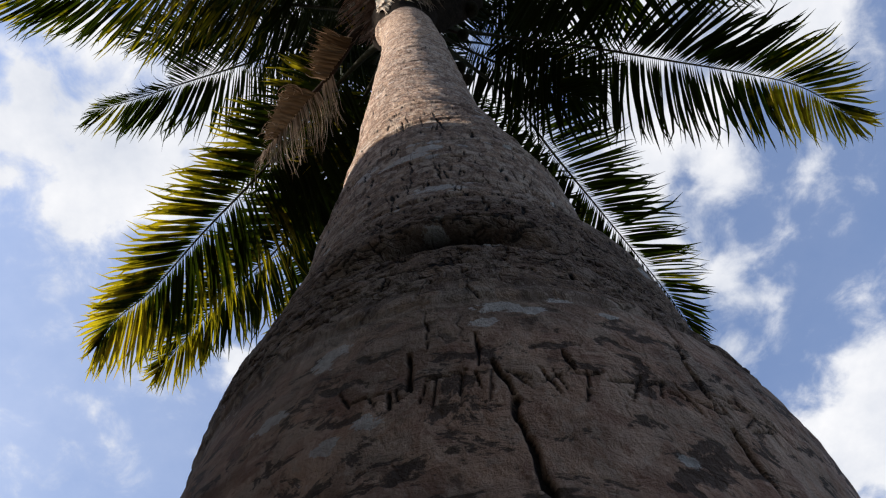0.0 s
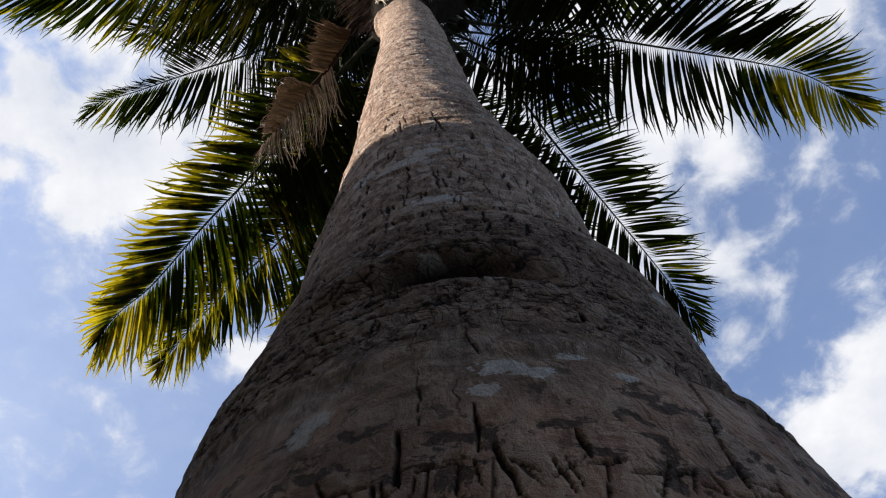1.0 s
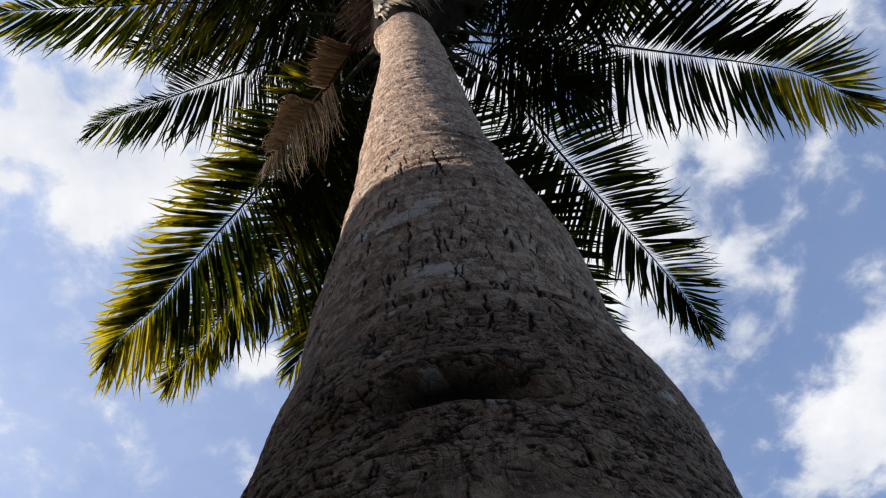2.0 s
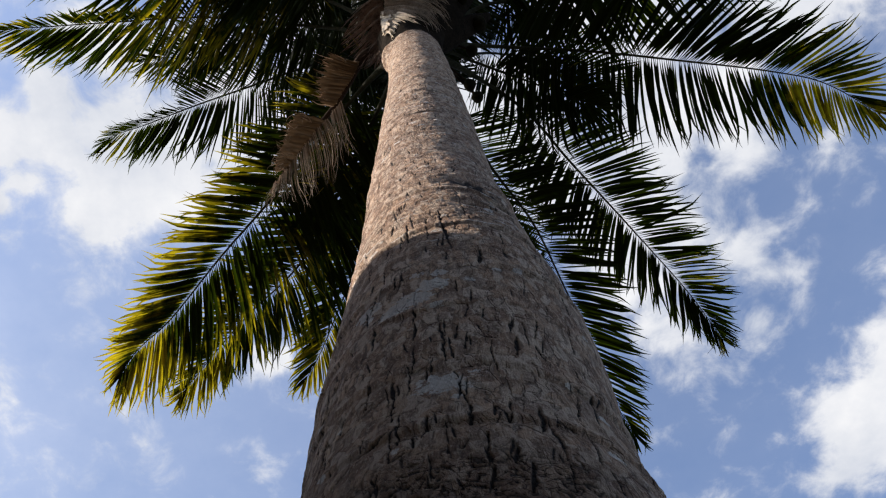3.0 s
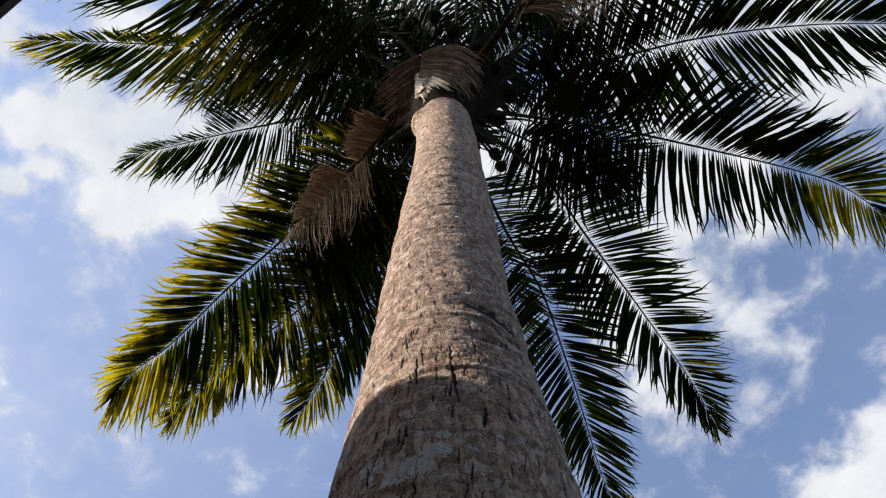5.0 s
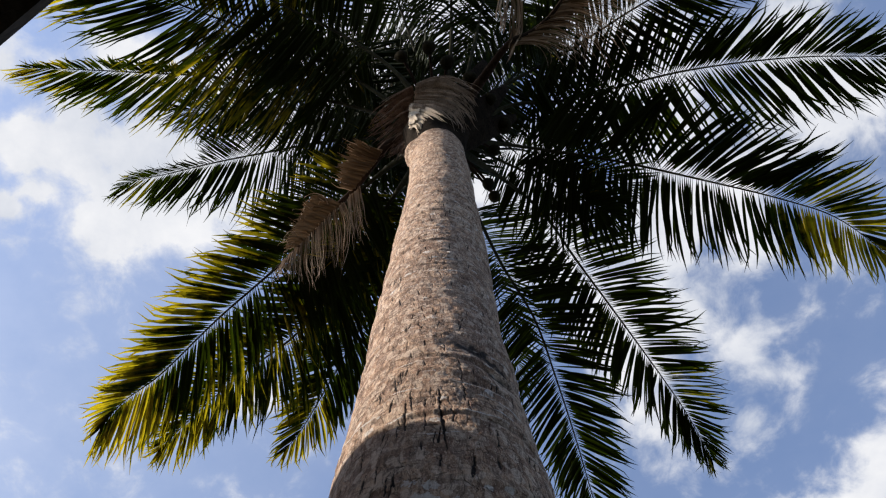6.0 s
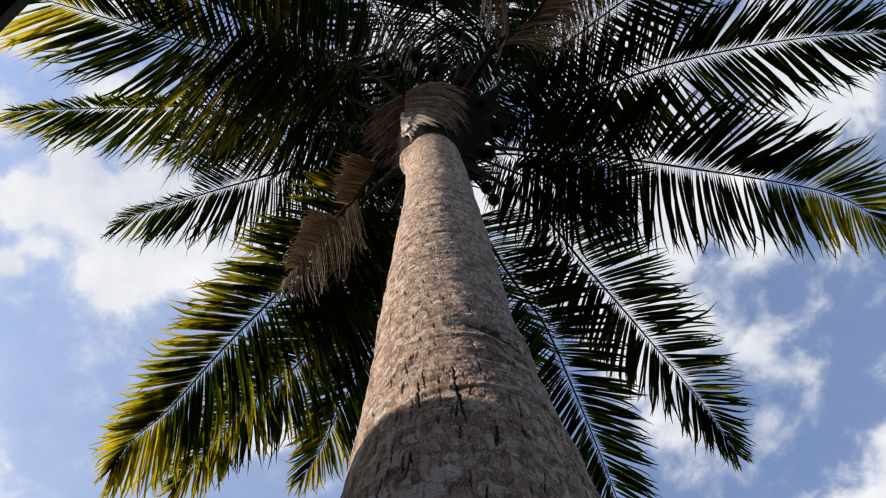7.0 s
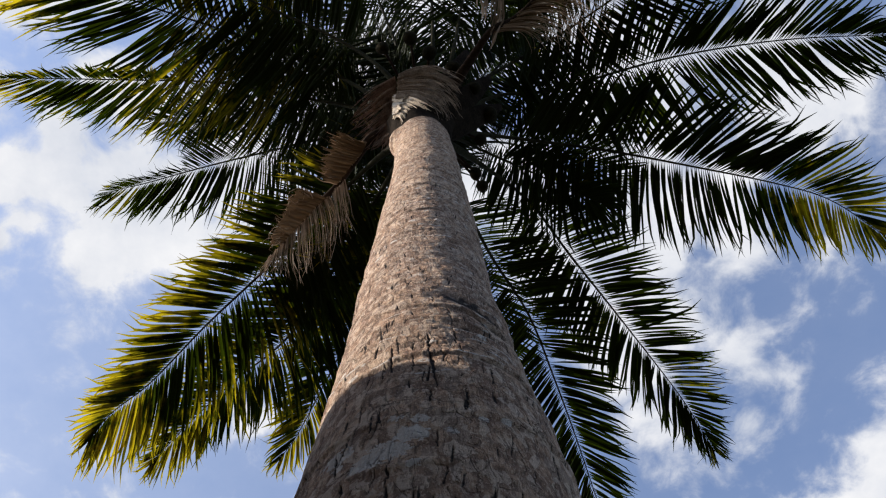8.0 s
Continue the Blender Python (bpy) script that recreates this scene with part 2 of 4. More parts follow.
BARK = bark_material()
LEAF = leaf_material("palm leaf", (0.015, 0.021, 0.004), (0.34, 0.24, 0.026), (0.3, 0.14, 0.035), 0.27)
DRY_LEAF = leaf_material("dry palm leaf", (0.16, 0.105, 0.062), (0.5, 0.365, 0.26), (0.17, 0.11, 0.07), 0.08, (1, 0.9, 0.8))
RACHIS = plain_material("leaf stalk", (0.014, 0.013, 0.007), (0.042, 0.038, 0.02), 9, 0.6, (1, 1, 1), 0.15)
DRY_STALK = plain_material("dry stalk", (0.02, 0.013, 0.009), (0.06, 0.038, 0.027), 12, 0.8)
FIBRE = plain_material("palm fibre", (0.1, 0.064, 0.048), (0.34, 0.225, 0.17), 22, 0.85, (1, 1, 0.4), 0.5)
GREY_FIBRE = plain_material("grey palm fibre", (0.17, 0.128, 0.1), (0.5, 0.39, 0.31), 26, 0.85, (1, 1, 0.4), 0.5)
# near-black: the shade under the crown is put into this colour
SHADED_CORE = plain_material("leaf bases in painted shade", (0.008, 0.006, 0.004), (0.03, 0.021, 0.015), 14, 0.9)
# paler copy of the fibre: full sunlight put into its colour
SUNLIT_FIBRE = plain_material("fibre in painted sunlight", (0.5, 0.39, 0.29), (0.72, 0.59, 0.46), 30, 0.85, (1, 1, 0.5), 0.5)
NUT = plain_material("coconut husk", (0.008, 0.008, 0.004), (0.03, 0.023, 0.012), 12, 0.85)
GRASS_SOIL = plain_material("sparse grass and soil", (0.016, 0.0145, 0.009), (0.045, 0.036, 0.023), 1.3, 0.95)
PLASTER = plain_material("weathered plaster", (0.36, 0.28, 0.2), (0.55, 0.44, 0.33), 3, 0.9)
ROOF_WOOD = plain_material("dark stained timber", (0.02, 0.016, 0.012), (0.05, 0.04, 0.03), 6, 0.8)


# ---- mesh helpers ----
def part(name, verts, faces, mat, parent=None, label="", smooth=True, **attributes):
    """One mesh object from vertex and face arrays, with float attributes on its vertices."""
    me = bpy.data.meshes.new(name)
    me.from_pydata(np.asarray(verts, float).tolist(), [], np.asarray(faces).tolist() if isinstance(faces, np.ndarray) else faces)
    me.polygons.foreach_set("use_smooth", np.full(len(me.polygons), smooth))
    for key, values in attributes.items():
        me.attributes.new(key, "FLOAT", "POINT").data.foreach_set("value", np.asarray(values, np.float32))
    me.materials.append(mat)
    me.update()
    ob = new(name, me)
    ob.parent = parent
    return tagged(ob, label)


def grid_faces(rows, cols, closed=False):
    i, j = np.meshgrid(np.arange(rows - 1), np.arange(cols if closed else cols - 1), indexing="ij")
    a, b = (i * cols + j).ravel(), (i * cols + (j + 1) % cols).ravel()
    return np.stack([a, b, b + cols, a + cols], -1)


def unit(v):
    return v / np.maximum(np.linalg.norm(v, axis=-1, keepdims=True), 1e-9)


def spline(points, count):
    """A smooth line through the points, sampled at even steps."""
    p = np.asarray(points, float)
    p = np.vstack([2 * p[0] - p[1], p, 2 * p[-1] - p[-2]])
    out = []
    for a, b, c, d in zip(p, p[1:], p[2:], p[3:]):
        s = np.linspace(0, 1, 24, endpoint=False)[:, None]
        out.append(0.5 * (2 * b + (c - a) * s + (2 * a - 5 * b + 4 * c - d) * s**2 + (3 * b - a - 3 * c + d) * s**3))
    line = np.vstack([*out, p[-2:-1]])
    far = np.concatenate([[0], np.cumsum(np.linalg.norm(np.diff(line, axis=0), axis=1))])
    at = np.linspace(0, far[-1], count)
    return np.stack([np.interp(at, far, line[:, k]) for k in range(3)], -1), far[-1]


def frames_along(line):
    """Ahead, sideways and upward at every point of a line."""
    ahead = unit(np.gradient(line, axis=0))
    side = unit(np.cross(ahead, (0, 0, 1)) + 1e-4)
    return ahead, side, np.cross(side, ahead)


def tube(line, wide, high, sides=8):
    """Vertices and faces of a stalk of changing width and height along a line."""
    ahead, side, above = frames_along(line)
    turn = np.linspace(0, 2 * np.pi, sides, endpoint=False)
    verts = line[:, None] + side[:, None] * (np.cos(turn)[None, :, None] * np.asarray(wide)[:, None, None]) + above[:, None] * (np.sin(turn)[None, :, None] * np.asarray(high)[:, None, None])
    n = len(line)
    faces = grid_faces(n, sides, True).tolist() + [list(range(sides))[::-1], [(n - 1) * sides + k for k in range(sides)]]
    return verts.reshape(-1, 3), faces


def value_noise(x, y, period, seed):
    """Smooth noise from -1 to 1; it closes on itself after the given number of cells in x."""
    table = np.random.RandomState(seed).uniform(-1, 1, (period, 512))
    xi, yi = np.floor(x).astype(int), np.floor(y).astype(int)
    fx, fy = x - xi, y - yi
    fx, fy = fx * fx * (3 - 2 * fx), fy * fy * (3 - 2 * fy)
    g = lambda i, j: table[i % period, j % 512]
    return (g(xi, yi) * (1 - fx) + g(xi + 1, yi) * fx) * (1 - fy) + (g(xi, yi + 1) * (1 - fx) + g(xi + 1, yi + 1) * fx) * fy


# ---- ground and house ----
def ground():
    n = 60
    x = np.linspace(-1, 1, n)
    x = np.sign(x) * np.abs(x) ** 3 * 900
    gx, gy = np.meshgrid(x, x, indexing="ij")
    z = 0.03 * np.sin(gx * 0.9) * np.cos(gy * 0.7) * (np.hypot(gx, gy) > 2)
    tagged(part("ground", np.stack([gx, gy, z], -1).reshape(-1, 3), grid_faces(n, n), GRASS_SOIL), "dark sparse grass and soil round the palm", "ground", kind="structure")


def box(x0, x1, y0, y1, z0, z1):
    v = [(x, y, z) for x in (x0, x1) for y in (y0, y1) for z in (z0, z1)]
    f = [(0, 1, 3, 2), (4, 6, 7, 5), (0, 4, 5, 1), (2, 3, 7, 6), (0, 2, 6, 4), (1, 5, 7, 3)]
    return v, f


def house():
    """The low house whose eave keeps the sun off the foot of the palm. x runs along the eave, y away from the palm."""
    top = tagged(new("house"), "low house with a dark timber eave beside the palm", "house")
    along = Vector((-0.84, 0.54, 0)).normalized()
    away = Vector((-along.y, along.x, 0))
    m = Matrix(((along.x, away.x, 0, EAVE[0]), (along.y, away.y, 0, EAVE[1]), (0, 0, 1, 0), (0, 0, 0, 1)))
    h = EAVE[2]
    slope = math.tan(radians(18))
    def slanted(name, x0, x1, y0, y1, z0, z1, mat):
        v, f = box(x0, x1, y0, y1, z0, z1)
        part(name, [(x, y, z + y * slope) for x, y, z in v], f, mat, top, smooth=False)
    slanted("roof", -3.4, 3.2, 0.03, 4.2, h + 0.015, h + 0.05, ROOF_WOOD)
    slanted("fascia", -3.4, 3.2, 0.0, 0.028, h, h + 0.06, ROOF_WOOD)
    for k in range(9):
        slanted("rafter", -3.35 + k * 0.8, -3.29 + k * 0.8, 0.04, 4.1, h - 0.08, h + 0.012, ROOF_WOOD)
    part("wall", *box(-3.3, 3.1, 0.7, 0.9, -0.1, h + 0.12), PLASTER, top, "weathered plaster wall", smooth=False)
    part("wall", *box(-3.3, 3.1, 3.6, 3.8, -0.1, h + 1.0), PLASTER, top, smooth=False)
    for x in (-3.3, 2.9):
        slanted("wall", x, x + 0.2, 0.904, 3.596, -1.5, h, PLASTER)
    top.matrix_world = m


ground()
house()


# ---- the palm ----
palm = tagged(new("palm_tree"), "coconut palm with grey cracked trunk and yellowing fronds", "palm tree")
# trunk: height, middle x and y, radius
TRUNK = np.array([
    (-0.1, 0.051, -0.110, 0.353), (0.1, 0.039, -0.108, 0.272), (0.3, 0.024, -0.106, 0.207), (0.42, 0.009, -0.106, 0.171), (0.5, 0.001, -0.107, 0.155), (0.58, 0.023, -0.109, 0.170),
    (0.65, 0.014, -0.091, 0.161), (0.72, 0.003, -0.083, 0.173), (0.8, 0.019, -0.076, 0.162), (0.9, 0.020, -0.055, 0.177), (1, 0.015, -0.039, 0.166), (1.15, 0.014, -0.015, 0.173),
    (1.3, 0.017, 0.008, 0.184), (1.55, 0.015, 0.005, 0.172), (1.8, 0.006, 0.009, 0.163), (2.2, -0.004, 0.026, 0.155), (2.6, -0.004, 0.025, 0.154), (3.1, -0.005, 0.002, 0.146),
    (3.6, -0.008, -0.026, 0.134), (4.4, -0.025, -0.050, 0.127), (5, -0.047, -0.069, 0.120)])


def trunk_at(z):
    """Middle and radius of the trunk at the heights z, eased between the known ones."""
    fine = np.linspace(-0.1, 5.0, 511)
    out = []
    for k in (1, 2, 3):
        v = np.interp(fine, TRUNK[:, 0], TRUNK[:, k])
        v = np.convolve(np.pad(v, 12, mode="edge"), np.hanning(25) / np.hanning(25).sum(), "valid")
        out.append(np.interp(z, fine, v))
    return out


# long upright cracks over the foot: degrees round and height, from and to
KEY_CRACKS = [
    (-15, 0.984, -14, 0.941), (-10, 0.949, -10, 0.924), (-6, 0.983, -6, 0.951), (0, 1.152, 0, 1.1), (-10, 1.219, -10, 1.171), (6, 0.993, 5, 0.949),
    (13, 0.991, 12, 0.964), (18, 1.009, 16, 0.957), (26, 0.995, 23, 0.934), (25, 1.169, 24, 1.117), (24, 1.222, 23, 1.175), (34, 1.233, 32, 1.175),
    (9, 0.93, 8, 0.878), (9, 0.875, 8, 0.85), (15, 0.905, 14, 0.88), (18, 0.882, 17, 0.843), (11, 1.299, 10, 1.259), (5, 1.19, 4, 1.153),
    (9, 1.16, 9, 1.133), (-6, 1.09, -6, 1.064), (18, 1.446, 16, 1.39), (3, 1.527, 2, 1.481), (-15, 1.604, -15, 1.535), (17, 1.501, 16, 1.493)]


def trunk():
    rnd = np.random.RandomState(5)
    th = np.radians(np.concatenate([np.linspace(-98, 98, 700, endpoint=False), np.linspace(98, 262, 60, endpoint=False)]))
    z = np.concatenate([np.arange(-0.1, 0.4, 0.008), np.arange(0.4, 0.8, 0.0013), np.arange(0.8, 1.7, 0.0022), np.arange(1.7, 3.2, 0.004), np.arange(3.2, 4.55, 0.012), np.linspace(4.55, 4.58, 8)])
    T, Z = np.meshgrid(th, z)
    cx, cy, radius = trunk_at(z)
    turn = (T / (2 * np.pi)) % 1.0
    push = np.zeros_like(T)
    # broad lumps, then rough grain
    calm = np.clip((Z - 0.3) / 1.2, 0.25, 1)
    push += calm * (0.005 * value_noise(turn * 7, Z * 5, 7, 1) + 0.0022 * value_noise(turn * 17, Z * 13, 17, 2))
    rough = np.clip(1 - np.abs(Z - 0.775 + 0.09 * np.sin(T) ** 2) / 0.17, 0, 1) * (0.6 + 0.4 * value_noise(turn * 11, Z * 16, 11, 3))
    rough = np.clip(rough * 1.5 + 0.4 * np.clip((1.3 - Z) / 0.35, 0, 1) * np.clip((Z - 0.61) / 0.05, 0, 1), 0, 1)
    grain = value_noise(turn * 150, Z * 90, 150, 4) + 0.7 * value_noise(turn * 300, Z * 150, 300, 5)
    push += grain * (0.00035 + 0.0004 * rough)
    # layered, fissured crust in the rough band, and wavy upright fissures all over
    layers = value_noise(turn * 62, Z * 150, 62, 31) + 0.6 * value_noise(turn * 170, Z * 330, 170, 32)
    push += 0.0005 * layers * np.clip(rough * 1.6 - 0.5, 0, 1)
    fissure = np.clip((0.17 - np.abs(layers)) / 0.08, 0, 1) * np.clip(rough * 2.2 - 0.9, 0, 1)
    upright = value_noise(turn * 105, Z * 20, 105, 33) + 0.55 * value_noise(turn * 230, Z * 62, 230, 34)
    here = np.clip(3 * value_noise(turn * 26, Z * 22, 26, 35) - 1.1, 0, 1) * np.clip((Z - 0.8) / 0.1, 0, 1)
    fissure = np.maximum(fissure, 0.8 * np.clip((0.085 - np.abs(upright)) / 0.05, 0, 1) * here)
    push -= 0.0012 * fissure
    # leaf scars: low ridges that go round
    heights = [0.54, 0.65, 0.98, 1.1, 1.25, 1.264, 1.278, 1.39, 1.52, 1.57, 1.61, 1.66, 1.69, 1.72, 1.76, 1.79, 1.83, 1.86, 1.9, 1.94, 1.98, 2.01]
    heights += list(2.02 + np.cumsum(rnd.uniform(0.022, 0.075, 56)))
    ringy, ring_line, pale = np.zeros_like(T), np.zeros_like(T), np.zeros_like(T)
    for k, h in enumerate(heights):
        sway = h + 0.012 * np.sin(T + rnd.uniform(0, 6)) + 0.01 * value_noise(turn * 9, Z * 0 + k * 3.3, 9, 6) + 0.004 * value_noise(turn * 31, Z * 0 + k * 5.3, 31, 15)
        d = Z - sway
        part_way = (1.0 if h < 1.6 else rnd.uniform(0.25, 0.9)) * np.clip(0.45 + 1.0 * value_noise(turn * 5, Z * 0 + k * 1.7, 5, 7), 0, 1)
        push += part_way * (0.0024 * np.exp(-(d / 0.009) ** 2) - 0.0024 * np.exp(-((d + 0.012) / 0.006) ** 2))
        pale = np.maximum(pale, np.clip(2.5 * value_noise(turn * 19, Z * 0 + k * 2.9, 19, 25) - 0.7, 0, 1) * np.exp(-((d - 0.001) / 0.003) ** 2))
        ringy += part_way * np.exp(-((d + 0.013) / 0.008) ** 2)
        ring_line += part_way * np.exp(-((d + 0.012) / 0.0055) ** 2)
    high = np.clip((Z - 1.3) / 0.3, 0, 1)
    push += high * (0.0011 * value_noise(turn * 44, Z * 34, 44, 26) + 0.0008 * value_noise(turn * 90, Z * 95, 90, 27))
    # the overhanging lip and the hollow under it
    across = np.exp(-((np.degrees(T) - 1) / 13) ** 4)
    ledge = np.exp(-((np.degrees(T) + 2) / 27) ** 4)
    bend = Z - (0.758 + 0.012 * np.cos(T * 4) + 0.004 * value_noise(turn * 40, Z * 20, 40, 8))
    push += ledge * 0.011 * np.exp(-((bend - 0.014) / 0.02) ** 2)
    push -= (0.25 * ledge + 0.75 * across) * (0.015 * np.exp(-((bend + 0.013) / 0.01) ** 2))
    # a darker, sunken scar half way up
    scar = np.exp(-((np.degrees(T) - 35) / 26) ** 2 - ((Z - 1.87 - 0.015 * np.sin(T * 5)) / 0.028) ** 2)
    scar += 0.7 * np.exp(-((np.degrees(T) - 34) / 20) ** 2 - ((Z - 1.72) / 0.014) ** 2)
    scar += 0.8 * np.exp(-((np.degrees(T) - 48) / 22) ** 2 - ((Z - 1.805 - 0.01 * np.sin(T * 6)) / 0.016) ** 2)
    push -= 0.009 * scar
    crack_lip_shade = 0.9 * fissure
    # a dark line under the lip paints the shade of the hollow
    crack_lip_shade = np.maximum(crack_lip_shade, np.clip(1.5 * np.exp(-((bend + 0.014) / 0.011) ** 2), 0, 1) * across)
    ragged = scar * (0.8 + 0.45 * value_noise(turn * 60, Z * 60, 60, 9) + 0.3 * value_noise(turn * 120, Z * 190, 120, 28))
    crack_lip_shade = np.maximum(crack_lip_shade, np.clip(3.5 * ragged - 1.1, 0, 0.95))
    broken = np.clip(0.2 + 0.9 * value_noise(turn * 45, Z * 30, 45, 23) + 0.5 * value_noise(turn * 13, Z * 9, 13, 24), 0, 1)
    crack_lip_shade = np.maximum(crack_lip_shade, 0.6 * np.clip(ring_line, 0, 1) * broken * np.clip((Z - 1.35) / 0.2, 0, 1))
    groove = 0.0 * T

    def split(t0, z0, t1, z1, wide, deep):
        """A split in the bark from one place to another (degrees round, height)."""
        lo, hi = np.searchsorted(z, (min(z0, z1) - 0.02, max(z0, z1) + 0.02))
        a, b = np.searchsorted(th, (radians(min(t0, t1)) - 0.15, radians(max(t0, t1)) + 0.15))
        if hi - lo < 2 or b - a < 2:
            return
        t, h = T[lo:hi, a:b], Z[lo:hi, a:b]
        r = radius[lo:hi, None]
        x, x0, x1 = t * r, radians(t0) * r, radians(t1) * r
        s = np.clip(((h - z0) * (z1 - z0) + (x - x0) * (x1 - x0)) / ((z1 - z0) ** 2 + (x1 - x0) ** 2), 0, 1)
        bent = min(1.0, math.hypot(z1 - z0, radians(t1 - t0) * 0.17) / 0.045)
        jag = bent * 0.0005 * value_noise(t * 160, h * 260, 512, 16) + bent * 0.0014 * value_noise(t * 70, h * 110, 512, 10) + bent * 0.0013 * value_noise(t * 35, h * 50, 512, 11)
        upright = abs(z1 - z0) > abs(radians(t1 - t0)) * 0.17
        d = np.hypot(x - x0 - (x1 - x0) * s + (jag if upright else 0), h - z0 - (z1 - z0) * s + (0 if upright else jag))
        wide *= 0.62 if max(z0, z1) < 0.66 else 1.0
        depth = 1 / (1 + (d / (wide * (0.5 + 0.9 * s * (1 - s) * 2))) ** 6)
        groove[lo:hi, a:b] = np.maximum(groove[lo:hi, a:b], depth * deep * 0.28)
        crack_lip_shade[lo:hi, a:b] = np.maximum(crack_lip_shade[lo:hi, a:b], np.clip(2.2 * depth - 0.5, 0, 1) * min(1.0, deep / 0.004))

    # the large cracks at the foot
    split(5.3, 0.527, 8.1, 0.47, 0.0022, 0.01), split(8.1, 0.473, 9.5, 0.43, 0.0026, 0.01), split(32.2, 0.529, 35.2, 0.495, 0.0026, 0.01), split(31.3, 0.64, 28.7, 0.567, 0.0016, 0.006)
    split(28.7, 0.567, 30.2, 0.545, 0.0018, 0.008), split(30, 0.549, 38.7, 0.548, 0.0016, 0.007), split(38.7, 0.548, 44, 0.54, 0.0014, 0.006)
    split(0.1, 0.578, 0.8, 0.55, 0.0013, 0.009), split(-8.5, 0.57, -7.4, 0.541, 0.0015, 0.01), split(-6.5, 0.6, -6.1, 0.571, 0.0009, 0.005), split(2.6, 0.553, 5.1, 0.53, 0.0015, 0.009)
    split(11.5, 0.56, 12.6, 0.545, 0.0014, 0.008), split(-10.1, 0.545, -9.6, 0.532, 0.0014, 0.007), split(-17.4, 0.556, -15.5, 0.543, 0.0012, 0.005), split(1.4, 0.65, 1.8, 0.625, 0.0012, 0.006)
    split(-15.6, 0.546, -10.1, 0.544, 0.001, 0.006), split(-9.8, 0.535, -7, 0.541, 0.001, 0.006), split(-5.8, 0.545, -0.5, 0.548, 0.0011, 0.006), split(0.6, 0.546, 1.5, 0.535, 0.001, 0.006)
    split(3, 1.66, 3.4, 1.6, 0.0016, 0.007), split(2.6, 1.6, 4.8, 1.51, 0.0024, 0.009), split(4.6, 1.515, 6, 1.46, 0.0018, 0.008), split(-15.2, 1.62, -14.2, 1.53, 0.0018, 0.008)
    split(25, 0.975, 37, 0.958, 0.0016, 0.008), split(37, 0.958, 49, 0.934, 0.0018, 0.008), split(-27, 0.95, -13, 0.98, 0.0016, 0.007), split(-34, 0.92, -27, 0.95, 0.0012, 0.006)
    for t0, z0, t1, z1 in KEY_CRACKS:
        split(t0, z0, t1, z1, rnd.uniform(0.0013, 0.0018), 0.009)
    for k in range(4, 40, 4):
        split(k, 0.54 + rnd.uniform(-0.006, 0.008), k + 4.2, 0.54 + rnd.uniform(-0.006, 0.008), rnd.uniform(0.0008, 0.0016), rnd.uniform(0.003, 0.007))
    for k in range(-14, 40, 3):
        split(k + rnd.uniform(0, 4), 0.546, k + rnd.uniform(0, 4), rnd.uniform(0.525, 0.536), rnd.uniform(0.0005, 0.0012), rnd.uniform(0.003, 0.006))
    # many short upright cracks, longer towards the foot
    for k in range(620):
        h = 0.5 + 3.4 * rnd.uniform() ** 1.3
        t = rnd.uniform(-95, 95)
        if h < 0.82:
            continue
        size = rnd.uniform(0.02, 0.07) * (1.0 if h < 1.7 else 0.7)
        split(t, h, t + rnd.normal(0, 1.2), h + size, rnd.uniform(0.0008, 0.0015), rnd.uniform(0.004, 0.008))
    for k in range(160):
        h = 0.64 + 2.4 * rnd.uniform() ** 1.5
        t = rnd.uniform(-90, 90)
        split(t, h, t + rnd.uniform(3, 9), h + rnd.normal(0, 0.004), rnd.uniform(0.0008, 0.0016), rnd.uniform(0.0015, 0.004))
    # the crazed dark band over the foot
    for k in range(220):
        h, t = rnd.uniform(0.64, 0.9), rnd.uniform(-85, 85)
        if abs(t) < 45 and (h < 0.66 or 0.735 < h < 0.775):
            continue
        if k % 3:
            split(t, h, t + rnd.uniform(2, 7), h + rnd.normal(0, 0.005), rnd.uniform(0.0008, 0.0015), rnd.uniform(0.003, 0.006))
        else:
            split(t, h, t + rnd.normal(0, 1), h + rnd.uniform(0.008, 0.022), rnd.uniform(0.0008, 0.0014), rnd.uniform(0.003, 0.006))
    for k in range(90):
        h, t = rnd.uniform(0.8, 1.2), rnd.uniform(-85, 85)
        split(t, h, t + rnd.normal(0, 1.8), h + rnd.uniform(0.012, 0.05), rnd.uniform(0.0006, 0.0012), rnd.uniform(0.004, 0.007))
        if k % 4 == 0:
            split(t, h, t + rnd.uniform(3, 8), h + rnd.normal(0, 0.006), rnd.uniform(0.001, 0.0016), rnd.uniform(0.003, 0.006))
    push -= groove
    # pale lichen
    lichen = 0.0 * T
    spots = [(-3.6, 1.33, 0.021), (-12.2, 1.3, 0.027), (-18.5, 1.285, 0.021), (-32, 1.335, 0.02), (-1, 1.365, 0.012), (4.7, 0.607, 0.012), (-20, 0.599, 0.009), (-22, 0.59, 0.008), (1.5, 0.588, 0.007), (8.5, 0.6, 0.007), (0, 1.05, 0.03), (-28, 0.56, 0.009), (-12, 0.528, 0.007), (-17, 0.522, 0.006), (14, 0.62, 0.006), (20, 0.6, 0.005), (24, 0.5, 0.005)]
    spots += [(rnd.uniform(-80, 80), rnd.uniform(0.5, 3.6), rnd.uniform(0.004, 0.011)) for k in range(110)]
    for k, (t0, z0, size) in enumerate(spots):
        lo, hi = np.searchsorted(z, (z0 - 3 * size, z0 + 3 * size))
        d = np.hypot((T[lo:hi] - radians(t0)) * radius[lo:hi, None], (Z[lo:hi] - z0) * 1.1) / size
        lichen[lo:hi] = np.maximum(lichen[lo:hi], np.clip(1.5 - d, 0, 1) * (1.0 if k < 5 else 0.8))
